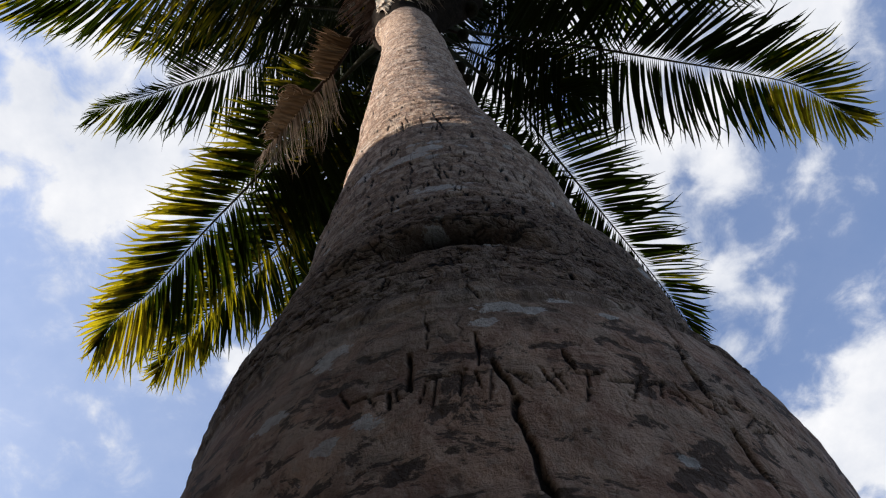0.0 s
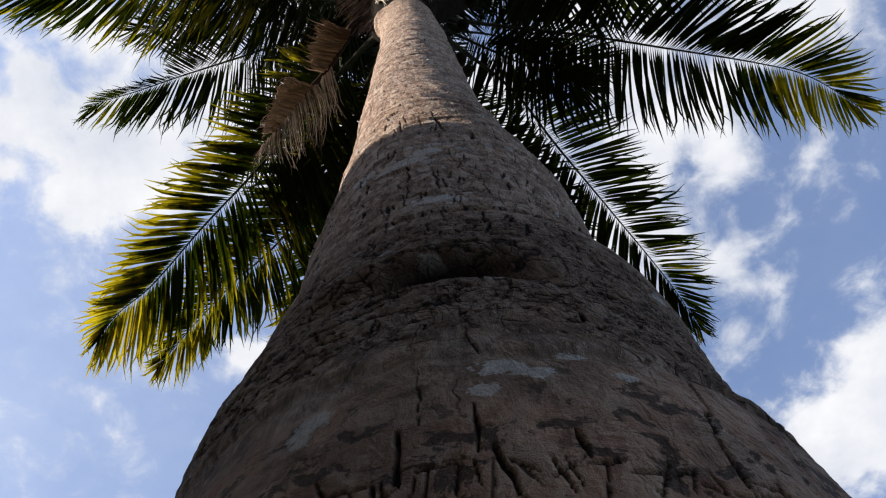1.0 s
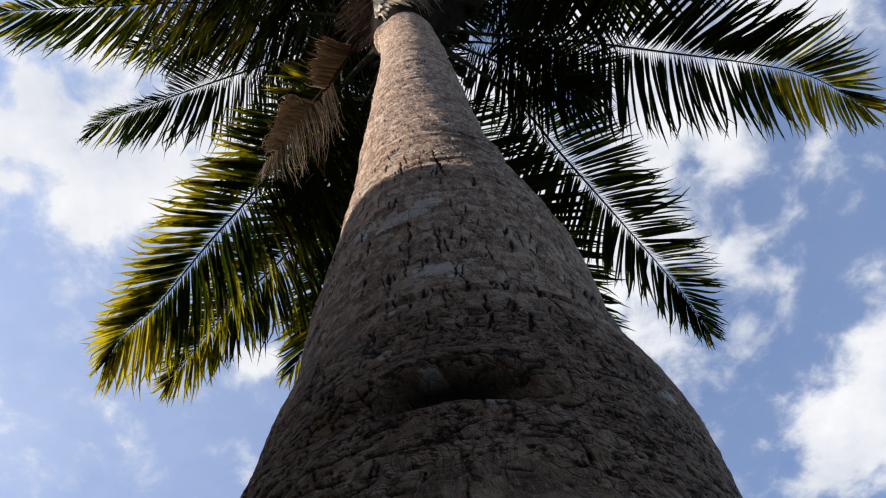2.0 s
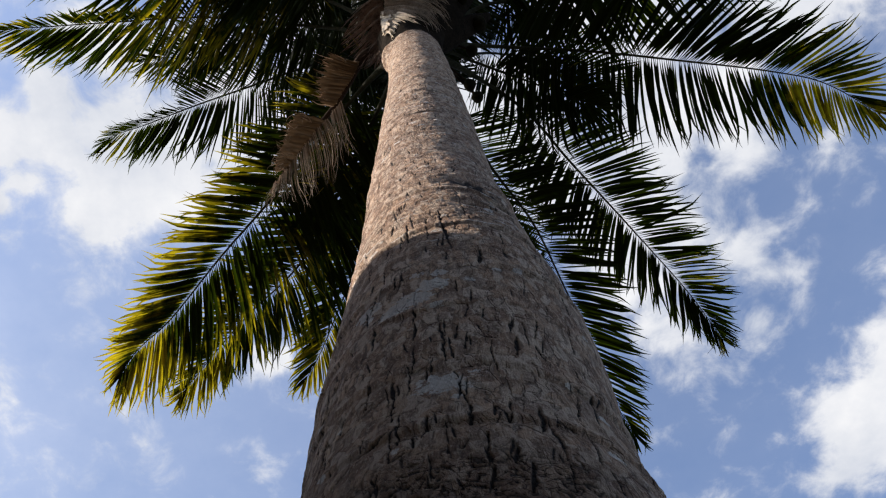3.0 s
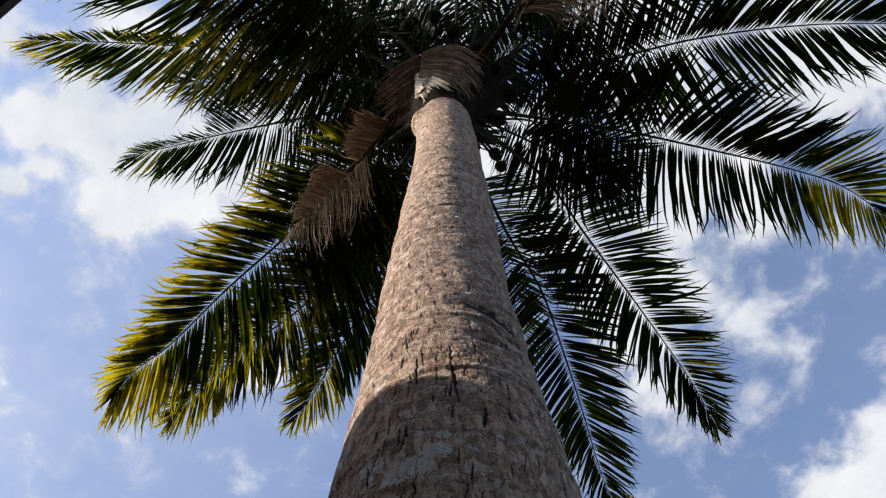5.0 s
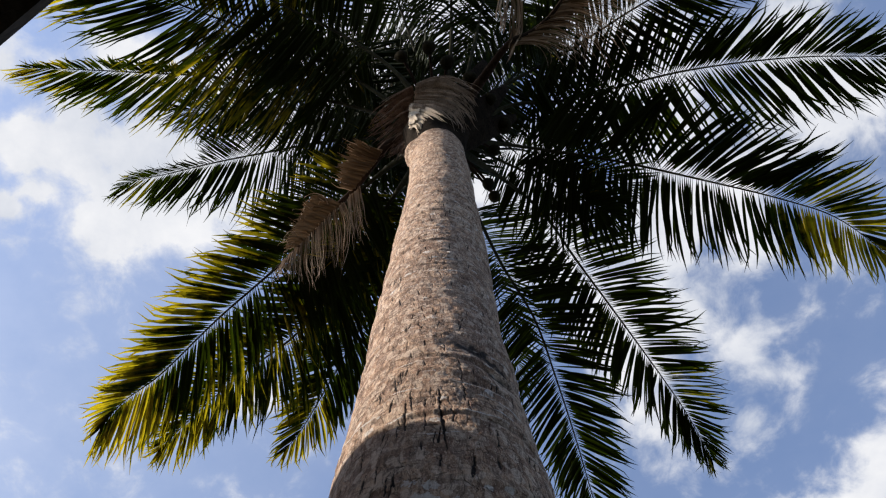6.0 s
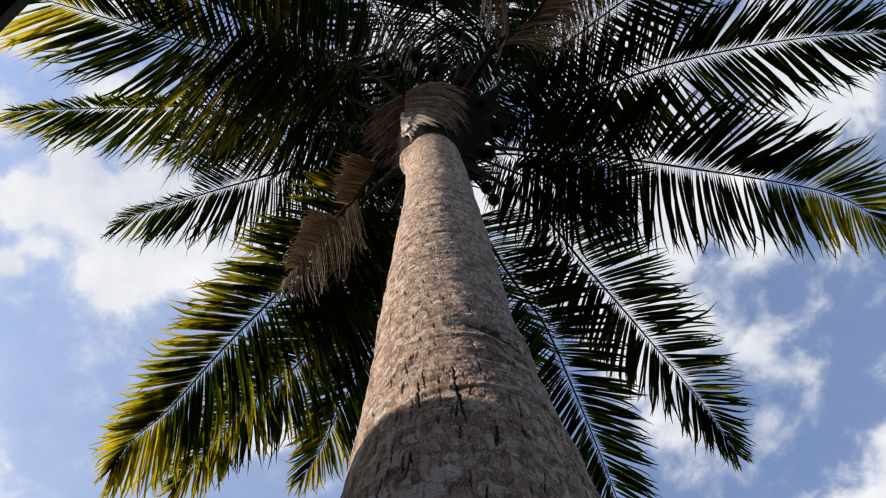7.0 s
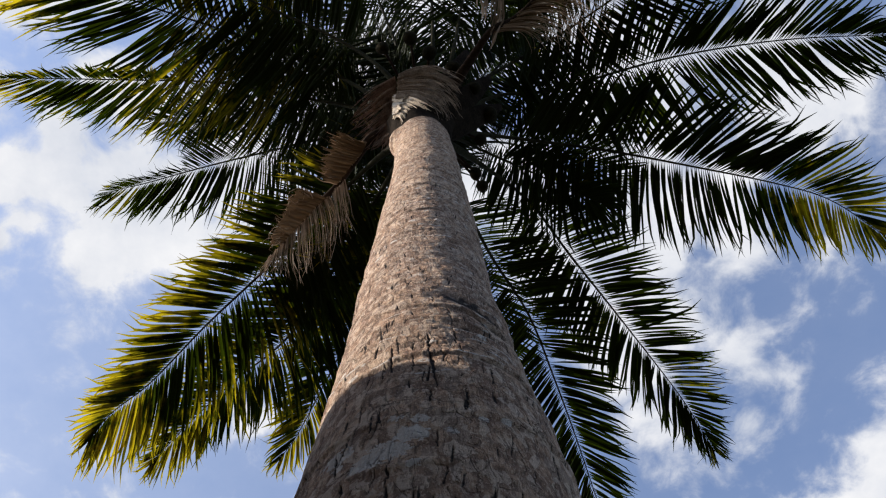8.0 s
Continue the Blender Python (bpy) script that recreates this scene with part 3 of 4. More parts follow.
    push += 0.0005 * lichen
    lichen = np.maximum(lichen, 0.9 * pale * np.clip((Z - 1.2) / 0.2, 0, 1))
    # moss that grows towards the ground and also carries the foot's painted shade
    moss_and_shade = np.clip(value_noise(turn * 6, Z * 8, 6, 14) * 1.5 - 0.3, 0, 1) * np.clip((0.78 - Z) / 0.3, 0, 1)
    # the swelling under the crown
    push += 0.034 * np.exp(-((Z - 4.36) / 0.05) ** 2 - ((np.degrees(T) + 70) / 34) ** 2)
    R = (radius[:, None] + push) * np.sqrt(np.clip(1 - ((Z - 4.5) / 0.0815) ** 2 * (Z > 4.5), 0.02, 1))
    verts = np.stack([cx[:, None] + R * np.sin(T), cy[:, None] - R * np.cos(T), Z], -1).reshape(-1, 3)
    part("trunk", verts, grid_faces(len(z), len(th), True)[:, ::-1], BARK, palm, "grey ringed trunk with short cracks",
         crack_lip_shade=np.clip(crack_lip_shade, 0, 1).ravel(), lichen=lichen.ravel(), rough_bark=np.clip(rough + 0.35 * ringy, 0, 1).ravel(), moss_and_shade=moss_and_shade.ravel(), worn=np.clip((0.648 - Z + 0.04 * value_noise(turn * 12, Z * 14, 12, 17)) / 0.05, 0, 1).ravel())


trunk()
HEART = (-0.05, -0.065, 4.95)


def blades(base, way, normal, length, width, droop, curl, rnd, steps=10):
    """Folded, tapering blades: one row of vertices for each step, three across."""
    s = np.linspace(0, 1, steps) ** 1.5
    n = len(base)
    shape = np.interp(s, (0, 0.055, 0.1, 0.19, 0.34, 0.62, 0.86, 1), (0.19, 0.22, 0.5, 0.86, 1.0, 0.95, 0.55, 0.05))
    line = base[:, None] + way[:, None] * (length[:, None] * s)[..., None]
    line = line - np.array((0, 0, 1.0)) * (length[:, None] * droop[:, None] * s**2.0)[..., None]
    across = unit(np.cross(way, normal))
    line = line + across[:, None] * (length[:, None] * curl[:, None] * s**2.2)[..., None]
    hook = rnd.normal(0, 0.026, (n, 2))[:, None] * (np.clip((s - 0.72) / 0.28, 0, 1) ** 2)[None, :, None]
    line = line + (across[:, None] * hook[..., :1] + normal[:, None] * hook[..., 1:])
    half = (width[:, None] * shape)[..., None] * 0.5
    fold = normal[:, None] * half * 0.8
    verts = np.stack([line - across[:, None] * half + fold, line, line + across[:, None] * half + fold], 2)
    face = grid_faces(steps, 3)
    faces = (face[None] + (np.arange(n) * steps * 3)[:, None, None]).reshape(-1, 4)
    return verts, faces, s


def frond(points, reach=(0.6, 0.6), angle=(52, 52), droop=(0.15, 0.15), start=0.2, gap=0.019, width=0.03, stalk=0.019, age_and_glow=(0.1, 0.3, 0.2), seed=1,
          mats=None, single=False, label="", torn=0.06, tilt=(0.12, 0.12), blunt=0.0, name="frond", twist=0.35, curl=0.05, extra=(0, 0), cling=0.6):
    """One frond: a stalk along the points from the heart of the crown, and blades on both sides (reach, angle, droop
    and tilt: left, right).
    Ageing: at the base, added towards the tip of the frond, added towards the tip of a blade; low values also stand for
    shade."""
    rnd = np.random.RandomState(seed)
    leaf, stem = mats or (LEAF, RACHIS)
    line, size = spline([HEART, *points], 70)
    u = np.linspace(0, 1, 70)
    wide = np.interp(u, (0, 0.06, 0.2, 1), (0.055, 0.042, stalk, 0.004))
    top = part(name, *tube(line, wide * 0.62, wide * 0.5, 8), stem, palm, label)
    ahead, side, above = frames_along(line)
    sets = []
    for k, sign in enumerate((-1, 1)):
        gap_, width_ = (gap[k], width[k]) if isinstance(gap, tuple) else (gap, width)
        n = int(size * (1 - start) / gap_)
        at = np.linspace(start, 0.995, n) + rnd.normal(0, 0.12 * gap_ / size, n)
        at = np.clip(at[rnd.uniform(size=n) > torn], 0, 1)
        n = len(at)
        pick = lambda a: np.stack([np.interp(at, u, a[:, c]) for c in range(3)], -1)
        base, fore, flank, rise = pick(line), unit(pick(ahead)), unit(pick(side)), unit(pick(above))
        v = (at - start) / (1 - start)
        drift = np.interp(at, np.linspace(0, 1, 14), rnd.normal(0, 1, 14)) + 0.55 * np.interp(at, np.linspace(0, 1, 45), rnd.normal(0, 1, 45))
        deg = np.interp(v, (0, 0.5, 0.85, 1), (angle[k] + 16, angle[k], angle[k] - 16, 12)) + 4 * drift + rnd.normal(0, 2.5, n)
        a = np.radians(deg)
        lift = tilt[k] + rnd.normal(0, 0.07, n)
        way = unit(fore * np.cos(a)[:, None] + sign * flank * np.sin(a)[:, None] + rise * lift[:, None])
        # neighbours cling together in bunches, with gaps between
        bunch = np.cumsum(rnd.uniform(size=n) < 0.3)
        middle = np.array([at[bunch == k].mean() for k in bunch]) - at
        way = unit(way + fore * (cling * size * middle / reach[k])[:, None])
        normal = unit(np.cross(fore, sign * flank) * sign)
        normal = unit(np.where((normal[:, 2] > 0)[:, None], normal, -normal))
        roll = rnd.normal(0.0, twist, n) + 0.3 * drift
        across = unit(np.cross(way, normal))
        normal = unit(normal * np.cos(roll)[:, None] + across * np.sin(roll)[:, None])
        long = reach[k] * np.interp(v, (0, 0.18, 0.45, 0.75, 0.92, 1), (0.66, 0.92, 0.97, 0.74, 0.44, 0.24)) * rnd.uniform(0.8, 1.02, n)
        if blunt and k == 0:
            # torn off along a straight edge; short blades beyond it
            left = np.clip((blunt - v) * (1 - start) * size / np.maximum(np.cos(a), 0.3), 0, None)
            long = np.where(v > blunt, long * np.interp(v, (blunt, 1), (0.25, 0.6)), np.minimum(long, left + 0.03))
        w_ = width_ * rnd.uniform(0.75, 1.15, n) * np.interp(v, (0, 0.2, 0.8, 1), (0.8, 1, 0.85, 0.5))
        sag = droop[k] * rnd.uniform(0.6, 1.4, n)
        verts, faces, s = blades(base + rise * -0.004, way, normal, long, w_, sag, rnd.normal(0, curl, n) + 0.03 * drift, rnd)
        old = np.clip(age_and_glow[0] + extra[k] + age_and_glow[1] * np.clip((v - 0.25) / 0.75, 0, 1) + 0.16 * drift + rnd.normal(0, 0.07, n), -0.2, 1.3)[:, None] + age_and_glow[2] * s[None] ** 1.5
        old = np.repeat(old[..., None], 3, 2)
        tint = np.broadcast_to(rnd.uniform(0, 1, n)[:, None, None], old.shape)
        sets.append((verts, faces, old, tint))
    if single:
        for verts, faces, old, tint in sets:
            one = grid_faces(verts.shape[1], 3)
            for k in range(len(verts)):
                part("leaflet", verts[k].reshape(-1, 3), one, leaf, top, age_and_glow=old[k].ravel(), tint=tint[k].ravel())
    else:
        many = len(sets[0][0]) * sets[0][0].shape[1] * 3
        joined = part("foliage", np.vstack([q[0].reshape(-1, 3) for q in sets]), np.vstack([sets[0][1], sets[1][1] + many]), leaf, top,
                      age_and_glow=np.concatenate([q[2].ravel() for q in sets]), tint=np.concatenate([q[3].ravel() for q in sets]))
        tagged(joined, kind="stuff")
    return top


# the outer fronds, going round
frond([(-0.4, 0.18, 5.3), (-1.14, 0.81, 5.6), (-1.56, 1.13, 5.55), (-1.9, 1.4, 5.32), (-2.08, 1.48, 5.08), (-2.19, 1.59, 4.95)], (0.6, 0.78), (49, 55), (0.05, 0.3), age_and_glow=(-0.1, 0.36, 0.5), extra=(0.12, 0), gap=0.0142, width=0.029, twist=0.2, seed=11, single=True, label="frond yellowing towards its tip")
frond([(-0.45, 0.5, 5.5), (-1.03, 1.27, 5.7), (-1.57, 1.7, 5.9), (-1.96, 2.02, 5.95), (-2.25, 2.26, 5.85)], (0.6, 0.7), (50, 50), (0.1, 0.3), age_and_glow=(0.02, 0.4, 0.25), gap=0.0142, width=0.027, twist=0.22, seed=12, single=True)
frond([(-0.25, 0.4, 5.4), (-0.49, 0.99, 5.6), (-0.72, 1.45, 5.9), (-0.99, 1.9, 6.05), (-1.2, 2.22, 6.05), (-1.36, 2.4, 6.0)], (0.66, 0.62), (48, 48), (0.1, 0.25), age_and_glow=(0.14, 0.25, 0.15), gap=0.015, width=0.027, twist=0.22, seed=13, single=True)
frond([(-0.35, 0.0, 5.5), (-0.72, 0.05, 5.9), (-1.23, 0.16, 6.3), (-1.71, 0.25, 6.5), (-2.13, 0.33, 6.55), (-2.36, 0.36, 6.52), (-2.46, 0.4, 6.48)], (0.8, 0.74), (50, 50), (0.05, 0.2), age_and_glow=(0.08, 0.08, 0.12), gap=(0.014, 0.014), width=(0.015, 0.021), seed=14, blunt=0.74, single=True)
frond([(-0.4, -0.15, 5.5), (-0.79, -0.22, 5.9), (-1.48, -0.35, 6.4), (-2.11, -0.42, 6.5), (-2.59, -0.48, 6.4), (-2.88, -0.52, 6.25)], (0.6, 0.75), (50, 48), (0.1, 0.25), age_and_glow=(0.0, 0.28, 0.26), gap=0.0145, width=0.021, seed=15, blunt=0.6, single=True)
frond([(-0.4, -0.28, 5.5), (-0.75, -0.45, 5.9), (-1.29, -0.68, 6.2), (-1.78, -0.88, 6.3), (-2.23, -1.1, 6.2), (-2.56, -1.27, 5.9)], (0.65, 0.92), (50, 50), (0.1, 0.3), age_and_glow=(0.1, 0.3, 0.36), gap=0.016, width=0.026, seed=16, start=0.3, single=True)
frond([(-0.22, -0.36, 5.3), (-0.55, -0.59, 5.7), (-1.11, -0.87, 6.1), (-1.57, -1.1, 6.3), (-2.0, -1.42, 6.3)], (0.6, 0.75), (58, 52), (0.1, 0.3), age_and_glow=(0.0, 0.1, 0.1), seed=17, start=0.3, single=True)
# right side: low starting values hold back the glow, in place of crown shade
frond([(0.2, -0.2, 5.4), (0.47, -0.29, 5.8), (0.9, -0.45, 6.2), (1.4, -0.69, 6.5), (1.97, -0.97, 6.5), (2.4, -1.2, 6.3)], (0.7, 0.65), (55, 50), (0.2, 0.1), age_and_glow=(-0.1, 0.1, 0.05), gap=0.0165, width=0.027, cling=0.9, seed=18, start=0.3, single=True)
frond([(0.2, -0.1, 5.3), (0.44, -0.14, 5.7), (0.85, -0.11, 6.1), (1.73, -0.22, 6.5), (2.53, -0.27, 6.5), (3.23, -0.25, 6.2)], (0.82, 0.68), (56, 48), (0.2, 0.05), age_and_glow=(-0.1, 0.05, 0.05), gap=0.0165, width=0.027, cling=0.9, seed=19, start=0.27, single=True)
frond([(0.2, 0.02, 5.3), (0.59, 0.15, 5.7), (1.17, 0.32, 6.0), (1.78, 0.51, 6.15), (2.33, 0.67, 6.1), (2.67, 0.8, 6.0), (2.95, 1.03, 5.8)], (0.72, 0.8), (66, 50), (0.3, 0.05), age_and_glow=(-0.48, 0.95, 0.1), gap=(0.016, 0.016), width=(0.027, 0.031), cling=1.1, seed=20, single=True, start=0.26, torn=0.1, label="dark frond with a yellow tip")
frond([(0.2, 0.15, 5.3), (0.6, 0.59, 5.9), (0.91, 1.09, 6.2), (1.34, 1.75, 6.35), (1.72, 2.34, 6.3), (1.92, 2.73, 6.15)], (0.64, 0.66), (45, 55), (0.2, 0.1), age_and_glow=(-0.1, 0.15, 0.1), gap=0.0148, width=0.0265, torn=0.1, cling=1.0, seed=21, start=0.34, single=True)
frond([(0.1, 0.3, 5.3), (0.32, 0.92, 5.8), (0.57, 1.47, 6.1), (0.74, 2.04, 6.25), (0.88, 2.55, 6.25), (1.02, 3.1, 6.15), (1.13, 3.38, 5.97)], (0.6, 0.68), (50, 52), (0.15, 0.1), age_and_glow=(-0.1, 0.15, 0.1), gap=0.0148, width=0.0265, torn=0.1, cling=1.0, seed=22, start=0.3, single=True)
frond([(0.15, 0.05, 5.3), (0.33, 0.19, 5.6), (0.71, 0.44, 5.9), (0.93, 0.57, 5.9), (1.1, 0.63, 5.7)], (0.55, 0.4), (62, 50), (0.4, 0.3), age_and_glow=(-0.1, 0.1, 0.1), seed=23, start=0.5, single=True)
frond([(0.03, -0.25, 5.3), (0.06, -0.48, 5.6), (0.08, -0.78, 6.3), (0.07, -1.46, 6.9), (0.0, -2.1, 7.0)], (0.6, 0.6), (52, 52), (0.1, 0.15), age_and_glow=(0.1, 0.1, 0.1), seed=24, start=0.5, single=True)
frond([(0.1, -0.25, 5.3), (0.19, -0.47, 5.6), (0.28, -0.73, 6.2), (0.43, -1.24, 6.8), (0.6, -1.9, 7.0)], (0.6, 0.6), (52, 52), (0.1, 0.15), age_and_glow=(0.1, 0.1, 0.1), seed=25, start=0.5, single=True)
# inner, steeper fronds: tip and where the blades begin
INNER = [(-1.1, 0.75, 6.9, 0.2), (-1.5, -0.05, 7.2, 0.2), (0.35, 1.6, 6.9, 0.36), (-0.4, 1.5, 6.9, 0.42), (-1.0, -0.85, 7.2, 0.2),
         (0.9, -1.1, 7.2, 0.4), (-0.9, -0.4, 6.5, 0.2), (-0.45, -1.3, 6.6, 0.2), (0.6, -0.9, 6.7, 0.5), (0.15, -1.4, 6.9, 0.45),
         (0.95, 0.45, 6.7, 0.42), (-0.55, -0.75, 6.8, 0.2), (-0.75, 1.0, 6.6, 0.25)]
# low values here too, for the shade inside the crown
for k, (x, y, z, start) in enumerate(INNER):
    frond([(0.25 * x, 0.25 * y, 5.6), (0.55 * x, 0.55 * y, 5.0 + 0.75 * (z - 5.0)), (x, y, z), (1.5 * x, 1.5 * y, z - 0.05)], (0.7, 0.7), (52, 52), (0.15, 0.15), age_and_glow=(-0.1, 0.05, 0.05), gap=0.021, width=0.022, seed=40 + k, start=start)


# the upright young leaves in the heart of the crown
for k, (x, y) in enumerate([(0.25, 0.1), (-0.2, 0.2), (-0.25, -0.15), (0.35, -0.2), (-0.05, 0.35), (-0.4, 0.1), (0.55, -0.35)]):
    frond([(0.3 * x, 0.3 * y, 5.4), (x, y, 6.2), (1.6 * x, 1.6 * y, 7.2)], (0.6, 0.6), (40, 40), (0.1, 0.1), age_and_glow=(-0.1, 0.05, 0.05), gap=0.021, width=0.024, seed=90 + k, start=0.16)


# ---- dead fronds, fibre and nuts at the crown ----
def strands(keys, count, width, seed, sheet=0.5, fray=0.02, wiggle=0.0, steps=14, short=0.75, face=(0.0, -0.25, -1.0)):
    """Ribbons that fan out: each runs from a root by a middle to a tip, blended between the keys.
    sheet: how far along they still lie side by side; fray: scatter of the tips; wiggle: how curly they are."""
    rnd = np.random.RandomState(seed)
    k = np.asarray(keys, float)
    i = np.sort(np.clip(np.linspace(0, 1, count) + rnd.normal(0, 0.4 / count, count), 0, 1)) * (len(k) - 1)
    lo = np.clip(i.astype(int), 0, len(k) - 2)
    f = (i - lo)[:, None, None]
    root, mid, tip = np.moveaxis(k[lo] * (1 - f) + k[lo + 1] * f, 1, 0)
    s = np.linspace(0, 1, steps)
    e = np.outer(rnd.uniform(short, 1.08, count), s)[..., None]
    mid = 2 * mid - 0.5 * (root + tip) + rnd.normal(0, 0.4 * fray, (count, 3))
    tip = tip + rnd.normal(0, fray, (count, 3))
    line = root[:, None] * (1 - e) ** 2 + 2 * mid[:, None] * e * (1 - e) + tip[:, None] * e**2
    line = line + rnd.normal(0, 0.003, (count, 1, 3))
    if wiggle:
        phase, pace = rnd.uniform(0, 6.3, (count, 1, 3)), rnd.uniform(5, 14, (count, 1, 3))
        line = line + wiggle * rnd.uniform(0.3, 1.2, (count, 1, 1)) * np.sin(e * pace + phase) * e**1.5
    ahead = unit(np.gradient(line, axis=1))
    face = unit(unit(np.asarray(face)) + rnd.normal(0, 0.3, (count, 1, 3)))
    across = unit(np.cross(ahead, face))
    half = 0.5 * width * np.interp(s, (0, sheet, min(1, sheet + 0.2), 0.95, 1), (1.0, 1.0, 0.4, 0.25, 0.06))[None, :, None] * rnd.uniform(0.7, 1.3, (count, 1, 1))
    verts = np.stack([line - across * half, line + face * half * 0.35, line + across * half], 2).reshape(-1, 3)
    faces = (grid_faces(steps, 3)[None] + (np.arange(count) * steps * 3)[:, None, None]).reshape(-1, 4)
    n = len(verts)
    return verts, faces, np.repeat(rnd.uniform(0, 1.0, count), steps * 3), np.repeat(rnd.uniform(0, 1, count), steps * 3)


def loft(keys, far, inward, seed, rows=40, cols=10):
    """The closed part of a fan: a wrinkled sheet over the same keys as its ribbons."""
    k = np.asarray(keys, float)
    i = np.linspace(0, len(k) - 1, rows)
    lo = np.clip(i.astype(int), 0, len(k) - 2)
    f = (i - lo)[:, None, None]
    root, mid, tip = np.moveaxis(k[lo] * (1 - f) + k[lo + 1] * f, 1, 0)
    mid = 2 * mid - 0.5 * (root + tip)
    rnd = np.random.RandomState(seed)
    e = np.outer(rnd.uniform(0.8, 1.15, rows) * far, np.linspace(0, 1, cols))[..., None]
    line = root[:, None] * (1 - e) ** 2 + 2 * mid[:, None] * e * (1 - e) + tip[:, None] * e**2
    line = line + np.asarray(inward) + rnd.normal(0, 0.0025, (rows, 1, 3))
    return line.reshape(-1, 3), grid_faces(rows, cols)


def dead_frond(points, fans, label):
    line, size = spline([HEART, *points], 40)
    wide = np.interp(np.linspace(0, 1, 40), (0, 0.15, 0.4, 1), (0.06, 0.035, 0.02, 0.004))
    top = part("frond", *tube(line, wide, wide * 0.5, 8), DRY_STALK, palm, label)
    for fan in fans:
        closed = fan.pop("closed", 0)
        verts, faces, age_and_glow, tint = strands(**fan)
        if closed:
            more, sides = loft(fan["keys"], closed, (0, 0, -0.012), fan["seed"], 70)
            faces, verts = np.vstack([faces, sides + len(verts)]), np.vstack([verts, more])
            age_and_glow, tint = np.concatenate([age_and_glow, np.full(len(more), 0.15)]), np.concatenate([tint, np.full(len(more), 0.4)])
        tagged(part("foliage", verts, faces, DRY_LEAF, top, age_and_glow=age_and_glow, tint=tint), kind="stuff")


dead_frond([(-0.248, -0.075, 4.85), (-0.328, -0.039, 4.79), (-0.391, 0.034, 4.74), (-0.487, 0.144, 4.67), (-0.591, 0.222, 4.59), (-0.689, 0.305, 4.51), (-0.766, 0.371, 4.43), (-0.848, 0.448, 4.34)], [
    dict(keys=[((-0.327, -0.039, 4.78), (-0.388, -0.072, 4.77), (-0.463, -0.136, 4.76)), ((-0.348, -0.007, 4.76), (-0.428, -0.045, 4.74), (-0.514, -0.101, 4.72)), ((-0.377, 0.027, 4.73), (-0.459, 0.003, 4.71), (-0.548, -0.035, 4.68)), ((-0.437, 0.083, 4.69), (-0.504, 0.059, 4.67), (-0.565, 0.036, 4.63)), ((-0.485, 0.137, 4.66), (-0.520, 0.118, 4.64), (-0.559, 0.093, 4.62))],
         count=44, width=0.006, seed=61, sheet=0.6, fray=0.014, wiggle=0.008, short=0.8, closed=0.86),
    dict(keys=[((-0.542, 0.191, 4.61), (-0.612, 0.153, 4.60), (-0.677, 0.117, 4.58)), ((-0.590, 0.221, 4.58), (-0.667, 0.185, 4.56), (-0.727, 0.162, 4.53)), ((-0.654, 0.272, 4.53), (-0.717, 0.241, 4.51), (-0.758, 0.230, 4.47)), ((-0.719, 0.334, 4.47), (-0.754, 0.308, 4.45), (-0.795, 0.302, 4.41)), ((-0.765, 0.365, 4.43), (-0.788, 0.356, 4.41), (-0.818, 0.354, 4.37))],
         count=36, width=0.005, seed=66, sheet=0.6, fray=0.022, wiggle=0.035, short=0.9, closed=0.95),
    dict(keys=[((-0.533, 0.190, 4.61), (-0.496, 0.307, 4.53), (-0.526, 0.431, 4.40)), ((-0.574, 0.215, 4.58), (-0.551, 0.356, 4.47), (-0.556, 0.505, 4.32)), ((-0.639, 0.262, 4.54), (-0.624, 0.391, 4.43), (-0.625, 0.507, 4.30)), ((-0.702, 0.316, 4.48), (-0.699, 0.432, 4.36), (-0.678, 0.520, 4.25)), ((-0.754, 0.364, 4.42), (-0.763, 0.441, 4.33), (-0.741, 0.496, 4.24)), ((-0.794, 0.393, 4.39), (-0.814, 0.431, 4.33), (-0.823, 0.464, 4.28)), ((-0.835, 0.433, 4.35), (-0.849, 0.445, 4.30), (-0.860, 0.466, 4.28))],
         count=110, width=0.006, seed=63, sheet=0.15, fray=0.022, wiggle=0.01, short=0.6),
    dict(keys=[((-0.443, 0.121, 4.66), (-0.434, 0.200, 4.60), (-0.435, 0.271, 4.52)), ((-0.475, 0.141, 4.64), (-0.464, 0.258, 4.55), (-0.437, 0.379, 4.42)), ((-0.510, 0.175, 4.62), (-0.492, 0.290, 4.52), (-0.492, 0.378, 4.40))],
         count=34, width=0.006, seed=67, sheet=0.15, fray=0.02, wiggle=0.008, short=0.6)],
    "withered brown frond hanging by the trunk")
dead_frond([(0.2, -0.33, 5.05), (0.374, -0.532, 5.1), (0.504, -0.584, 5.2), (0.609, -0.651, 5.25), (0.698, -0.748, 5.3), (0.778, -0.851, 5.4), (0.841, -0.966, 5.42)], [
    dict(keys=[((0.778, -0.851, 5.4), (0.969, -0.86, 5.4), (1.143, -0.754, 5.3)), ((0.698, -0.748, 5.3), (0.918, -0.742, 5.35), (1.079, -0.608, 5.2)), ((0.609, -0.651, 5.25), (0.799, -0.647, 5.25), (0.957, -0.489, 5.1)),
               ((0.504, -0.584, 5.2), (0.691, -0.57, 5.2), (0.791, -0.438, 5.05)), ((0.414, -0.532, 5.1), (0.576, -0.508, 5.1), (0.662, -0.418, 5.0))],
         count=150, width=0.008, seed=62, sheet=0.3, fray=0.04, wiggle=0.014, short=0.75)],
    "withered grey-brown frond")


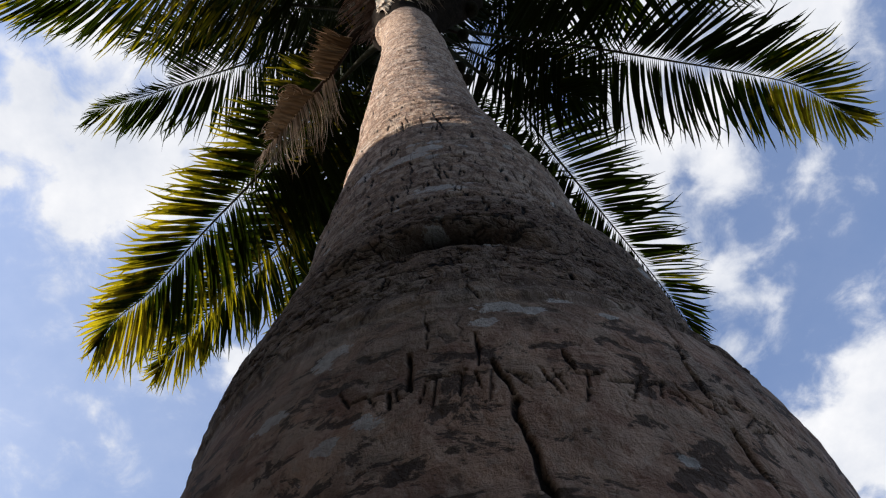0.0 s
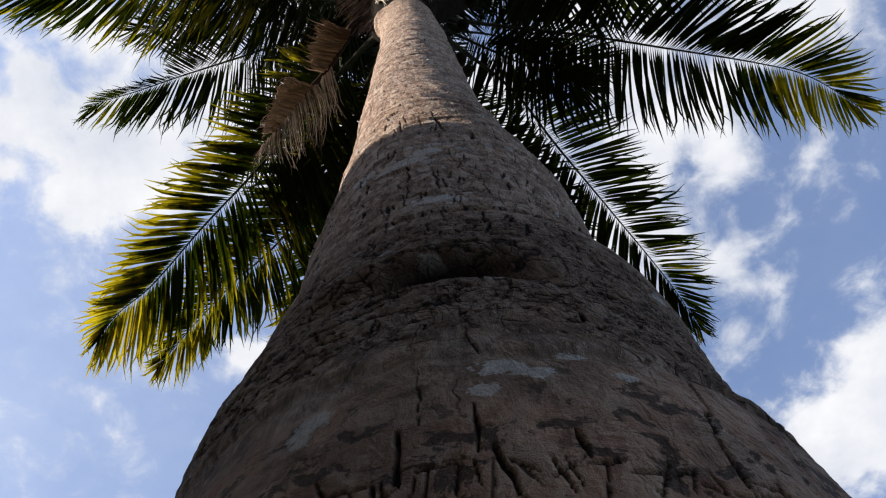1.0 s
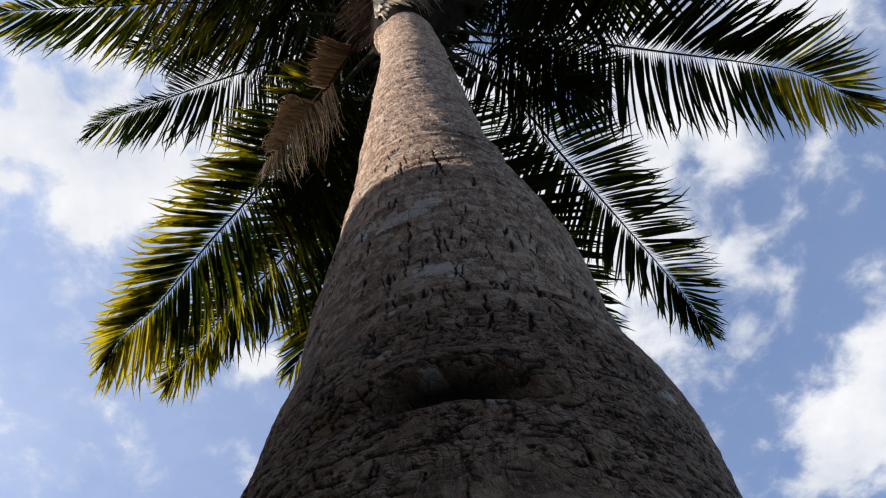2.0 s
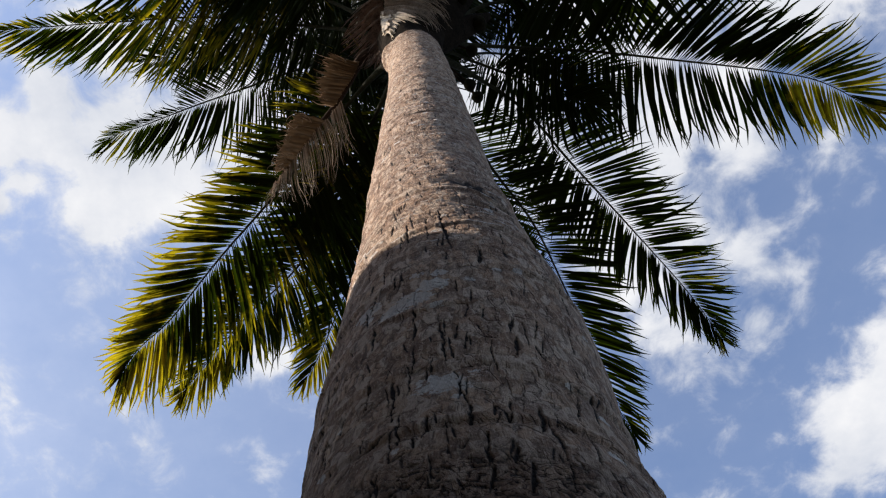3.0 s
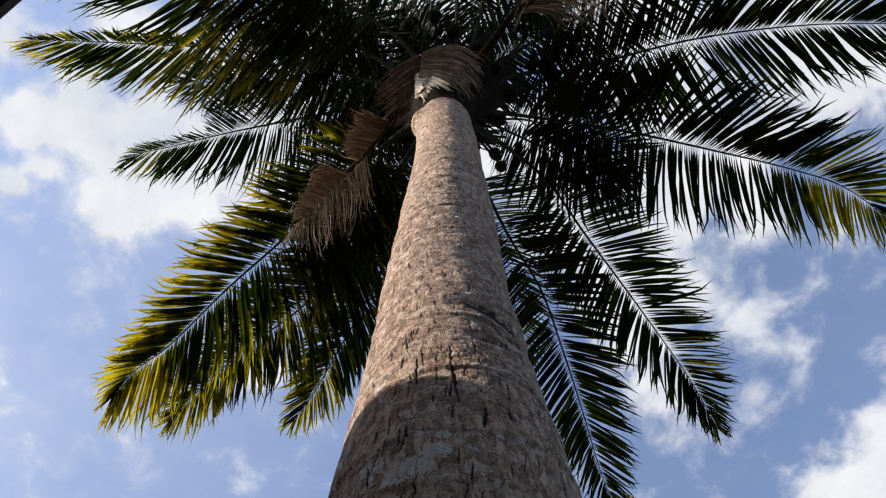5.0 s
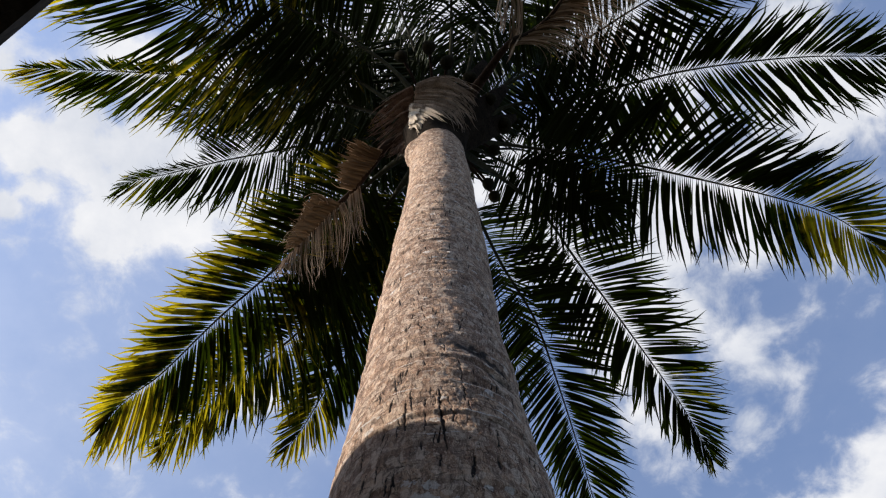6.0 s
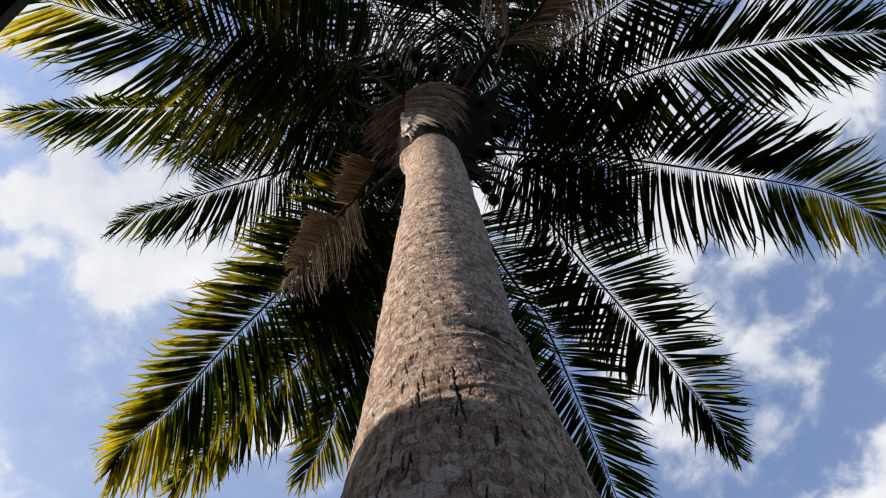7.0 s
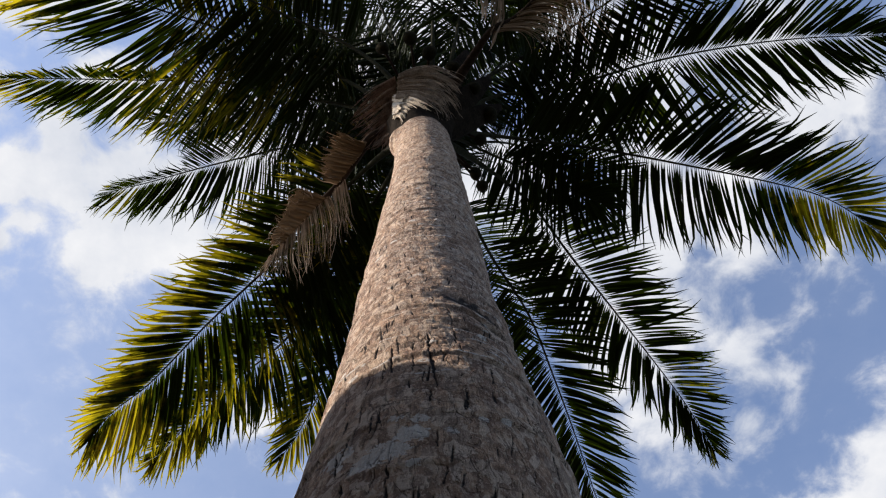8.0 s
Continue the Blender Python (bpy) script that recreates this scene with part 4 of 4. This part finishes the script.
def fibre_sheath(label, inward=(0, 0.006, 0.008), mat=FIBRE, **fan):
    verts, faces, age_and_glow, tint = strands(**fan)
    more, sides = loft(fan["keys"], 0.4, inward, fan["seed"])
    verts, faces = np.vstack([verts, more]), np.vstack([faces, sides + len(verts)])
    part("fibre_sheath", verts, faces, mat, palm, label)


fibre_sheath("dark brown fibre sheath with a frayed edge", count=120, width=0.011, seed=71, sheet=0.4, fray=0.02, wiggle=0.007, short=0.7,
             keys=[((-0.152, -0.345, 4.98), (-0.271, -0.297, 4.96), (-0.396, -0.220, 4.90)), ((-0.160, -0.259, 4.94), (-0.268, -0.201, 4.92), (-0.387, -0.125, 4.86)), ((-0.166, -0.182, 4.88), (-0.241, -0.116, 4.87), (-0.342, -0.055, 4.80)), ((-0.171, -0.134, 4.84), (-0.228, -0.062, 4.81), (-0.288, 0.006, 4.74)), ((-0.168, -0.109, 4.80), (-0.195, -0.071, 4.76), (-0.221, -0.036, 4.70))])
fibre_sheath("brown fibre sheath curling to a frayed edge", mat=GREY_FIBRE, count=150, width=0.009, seed=72, sheet=0.4, fray=0.02, wiggle=0.008, short=0.75,
             keys=[((-0.131, -0.360, 4.98), (0.046, -0.385, 4.98), (0.165, -0.320, 4.90)), ((-0.137, -0.328, 4.94), (0.059, -0.334, 4.90), (0.178, -0.230, 4.83)), ((-0.141, -0.296, 4.90), (0.038, -0.270, 4.85), (0.129, -0.162, 4.76)), ((-0.147, -0.265, 4.86), (0.004, -0.239, 4.80), (0.079, -0.144, 4.72)), ((-0.151, -0.251, 4.83), (-0.036, -0.223, 4.78), (0.043, -0.118, 4.69))])
fibre_sheath("fibre at the trunk top, coloured as if sunlit", mat=SUNLIT_FIBRE, inward=(-0.007, -0.01, -0.007), count=70, width=0.008, seed=73, face=(-0.85, -0.45, -0.15), sheet=0.6, fray=0.006, wiggle=0.003, short=0.65,
             keys=[((-0.167, -0.251, 4.95), (-0.071, -0.249, 4.80), (0.035, -0.214, 4.66)), ((-0.170, -0.223, 4.90), (-0.094, -0.224, 4.76), (-0.019, -0.195, 4.64)), ((-0.168, -0.195, 4.82), (-0.110, -0.206, 4.70), (-0.070, -0.150, 4.60)), ((-0.165, -0.162, 4.70), (-0.135, -0.178, 4.63), (-0.109, -0.143, 4.56))])
verts, faces, age_and_glow, tint = strands([((0.366, -0.823, 5.3), (0.329, -0.719, 5.2), (0.341, -0.611, 5.1)), ((0.406, -0.818, 5.3), (0.4, -0.694, 5.2), (0.353, -0.565, 5.1)), ((0.436, -0.799, 5.3), (0.43, -0.6, 5.2), (0.347, -0.419, 5.0)),
                                   ((0.469, -0.81, 5.3), (0.458, -0.656, 5.2), (0.395, -0.485, 5.05))], 16, 0.009, 77, 0.9, 0.03, 0.03)
part("flower_stalk", verts, faces, DRY_LEAF, palm, "dry curly flower strings", age_and_glow=age_and_glow, tint=tint)


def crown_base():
    """The core of leaf bases above the bare trunk; its near-black colour stands for crown shade."""
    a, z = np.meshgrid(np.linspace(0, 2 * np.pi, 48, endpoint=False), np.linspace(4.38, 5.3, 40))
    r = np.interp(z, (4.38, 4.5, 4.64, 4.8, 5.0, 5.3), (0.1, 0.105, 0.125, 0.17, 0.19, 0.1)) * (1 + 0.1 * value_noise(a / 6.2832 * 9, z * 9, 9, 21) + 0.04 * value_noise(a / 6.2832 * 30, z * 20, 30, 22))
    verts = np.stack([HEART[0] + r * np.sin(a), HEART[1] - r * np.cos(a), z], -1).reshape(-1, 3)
    part("crown_base", verts, grid_faces(40, 48, True)[:, ::-1], SHADED_CORE, palm, "core of leaf bases, coloured near-black for crown shade")


crown_base()
# broad leaf bases that clasp the core, near-black to paint the crown's shade
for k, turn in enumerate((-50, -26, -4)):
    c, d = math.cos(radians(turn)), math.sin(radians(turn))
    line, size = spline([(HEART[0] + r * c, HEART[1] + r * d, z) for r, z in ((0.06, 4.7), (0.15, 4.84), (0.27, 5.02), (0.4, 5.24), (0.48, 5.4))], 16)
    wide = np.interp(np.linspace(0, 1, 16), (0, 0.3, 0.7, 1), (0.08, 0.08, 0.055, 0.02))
    part("leaf_base", *tube(line, wide, wide * 0.22, 10), SHADED_CORE, palm, "dark clasping leaf base")


def nut(x, y, z, r, seed):
    rnd = np.random.RandomState(seed)
    n, m = 14, 16
    lat, lon = np.meshgrid(np.linspace(0, np.pi, n), np.linspace(0, 2 * np.pi, m, endpoint=False), indexing="ij")
    three = 1 + 0.05 * np.cos(3 * lon) * np.sin(lat)
    p = np.stack([np.sin(lat) * np.cos(lon) * three, np.sin(lat) * np.sin(lon) * three, np.cos(lat) * 1.22 - 0.12 * (1 - np.cos(lat)) * 0.3], -1) * r
    turn = np.array(Euler((rnd.uniform(-0.7, 0.7), rnd.uniform(-0.7, 0.7), rnd.uniform(0, 6))).to_matrix())
    body = part("coconut", p.reshape(-1, 3) @ turn.T + (x, y, z), grid_faces(n, m, True), NUT, palm, "small unripe coconut")
    line, size = spline([(x, y, z + r), (0.6 * x - 0.02, 0.6 * y - 0.03, z + r + 0.12), HEART], 14)
    part("nut_stalk", *tube(line, np.full(14, 0.008), np.full(14, 0.008), 6), DRY_STALK, body)


for k, (x, y, z, r) in enumerate([(0.28, 0.05, 5.15, 0.035), (0.262, 0.276, 4.95, 0.034), (0.232, 0.212, 5.0, 0.034), (0.27, -0.24, 5.15, 0.035), (0.16, -0.36, 5.15, 0.04), (-0.06, -0.54, 5.2, 0.04),
                                  (-0.215, -0.5, 5.15, 0.035), (0.04, -0.45, 5.25, 0.04), (0.34, -0.08, 5.2, 0.05)]):
    nut(x, y, z, r, 80 + k)
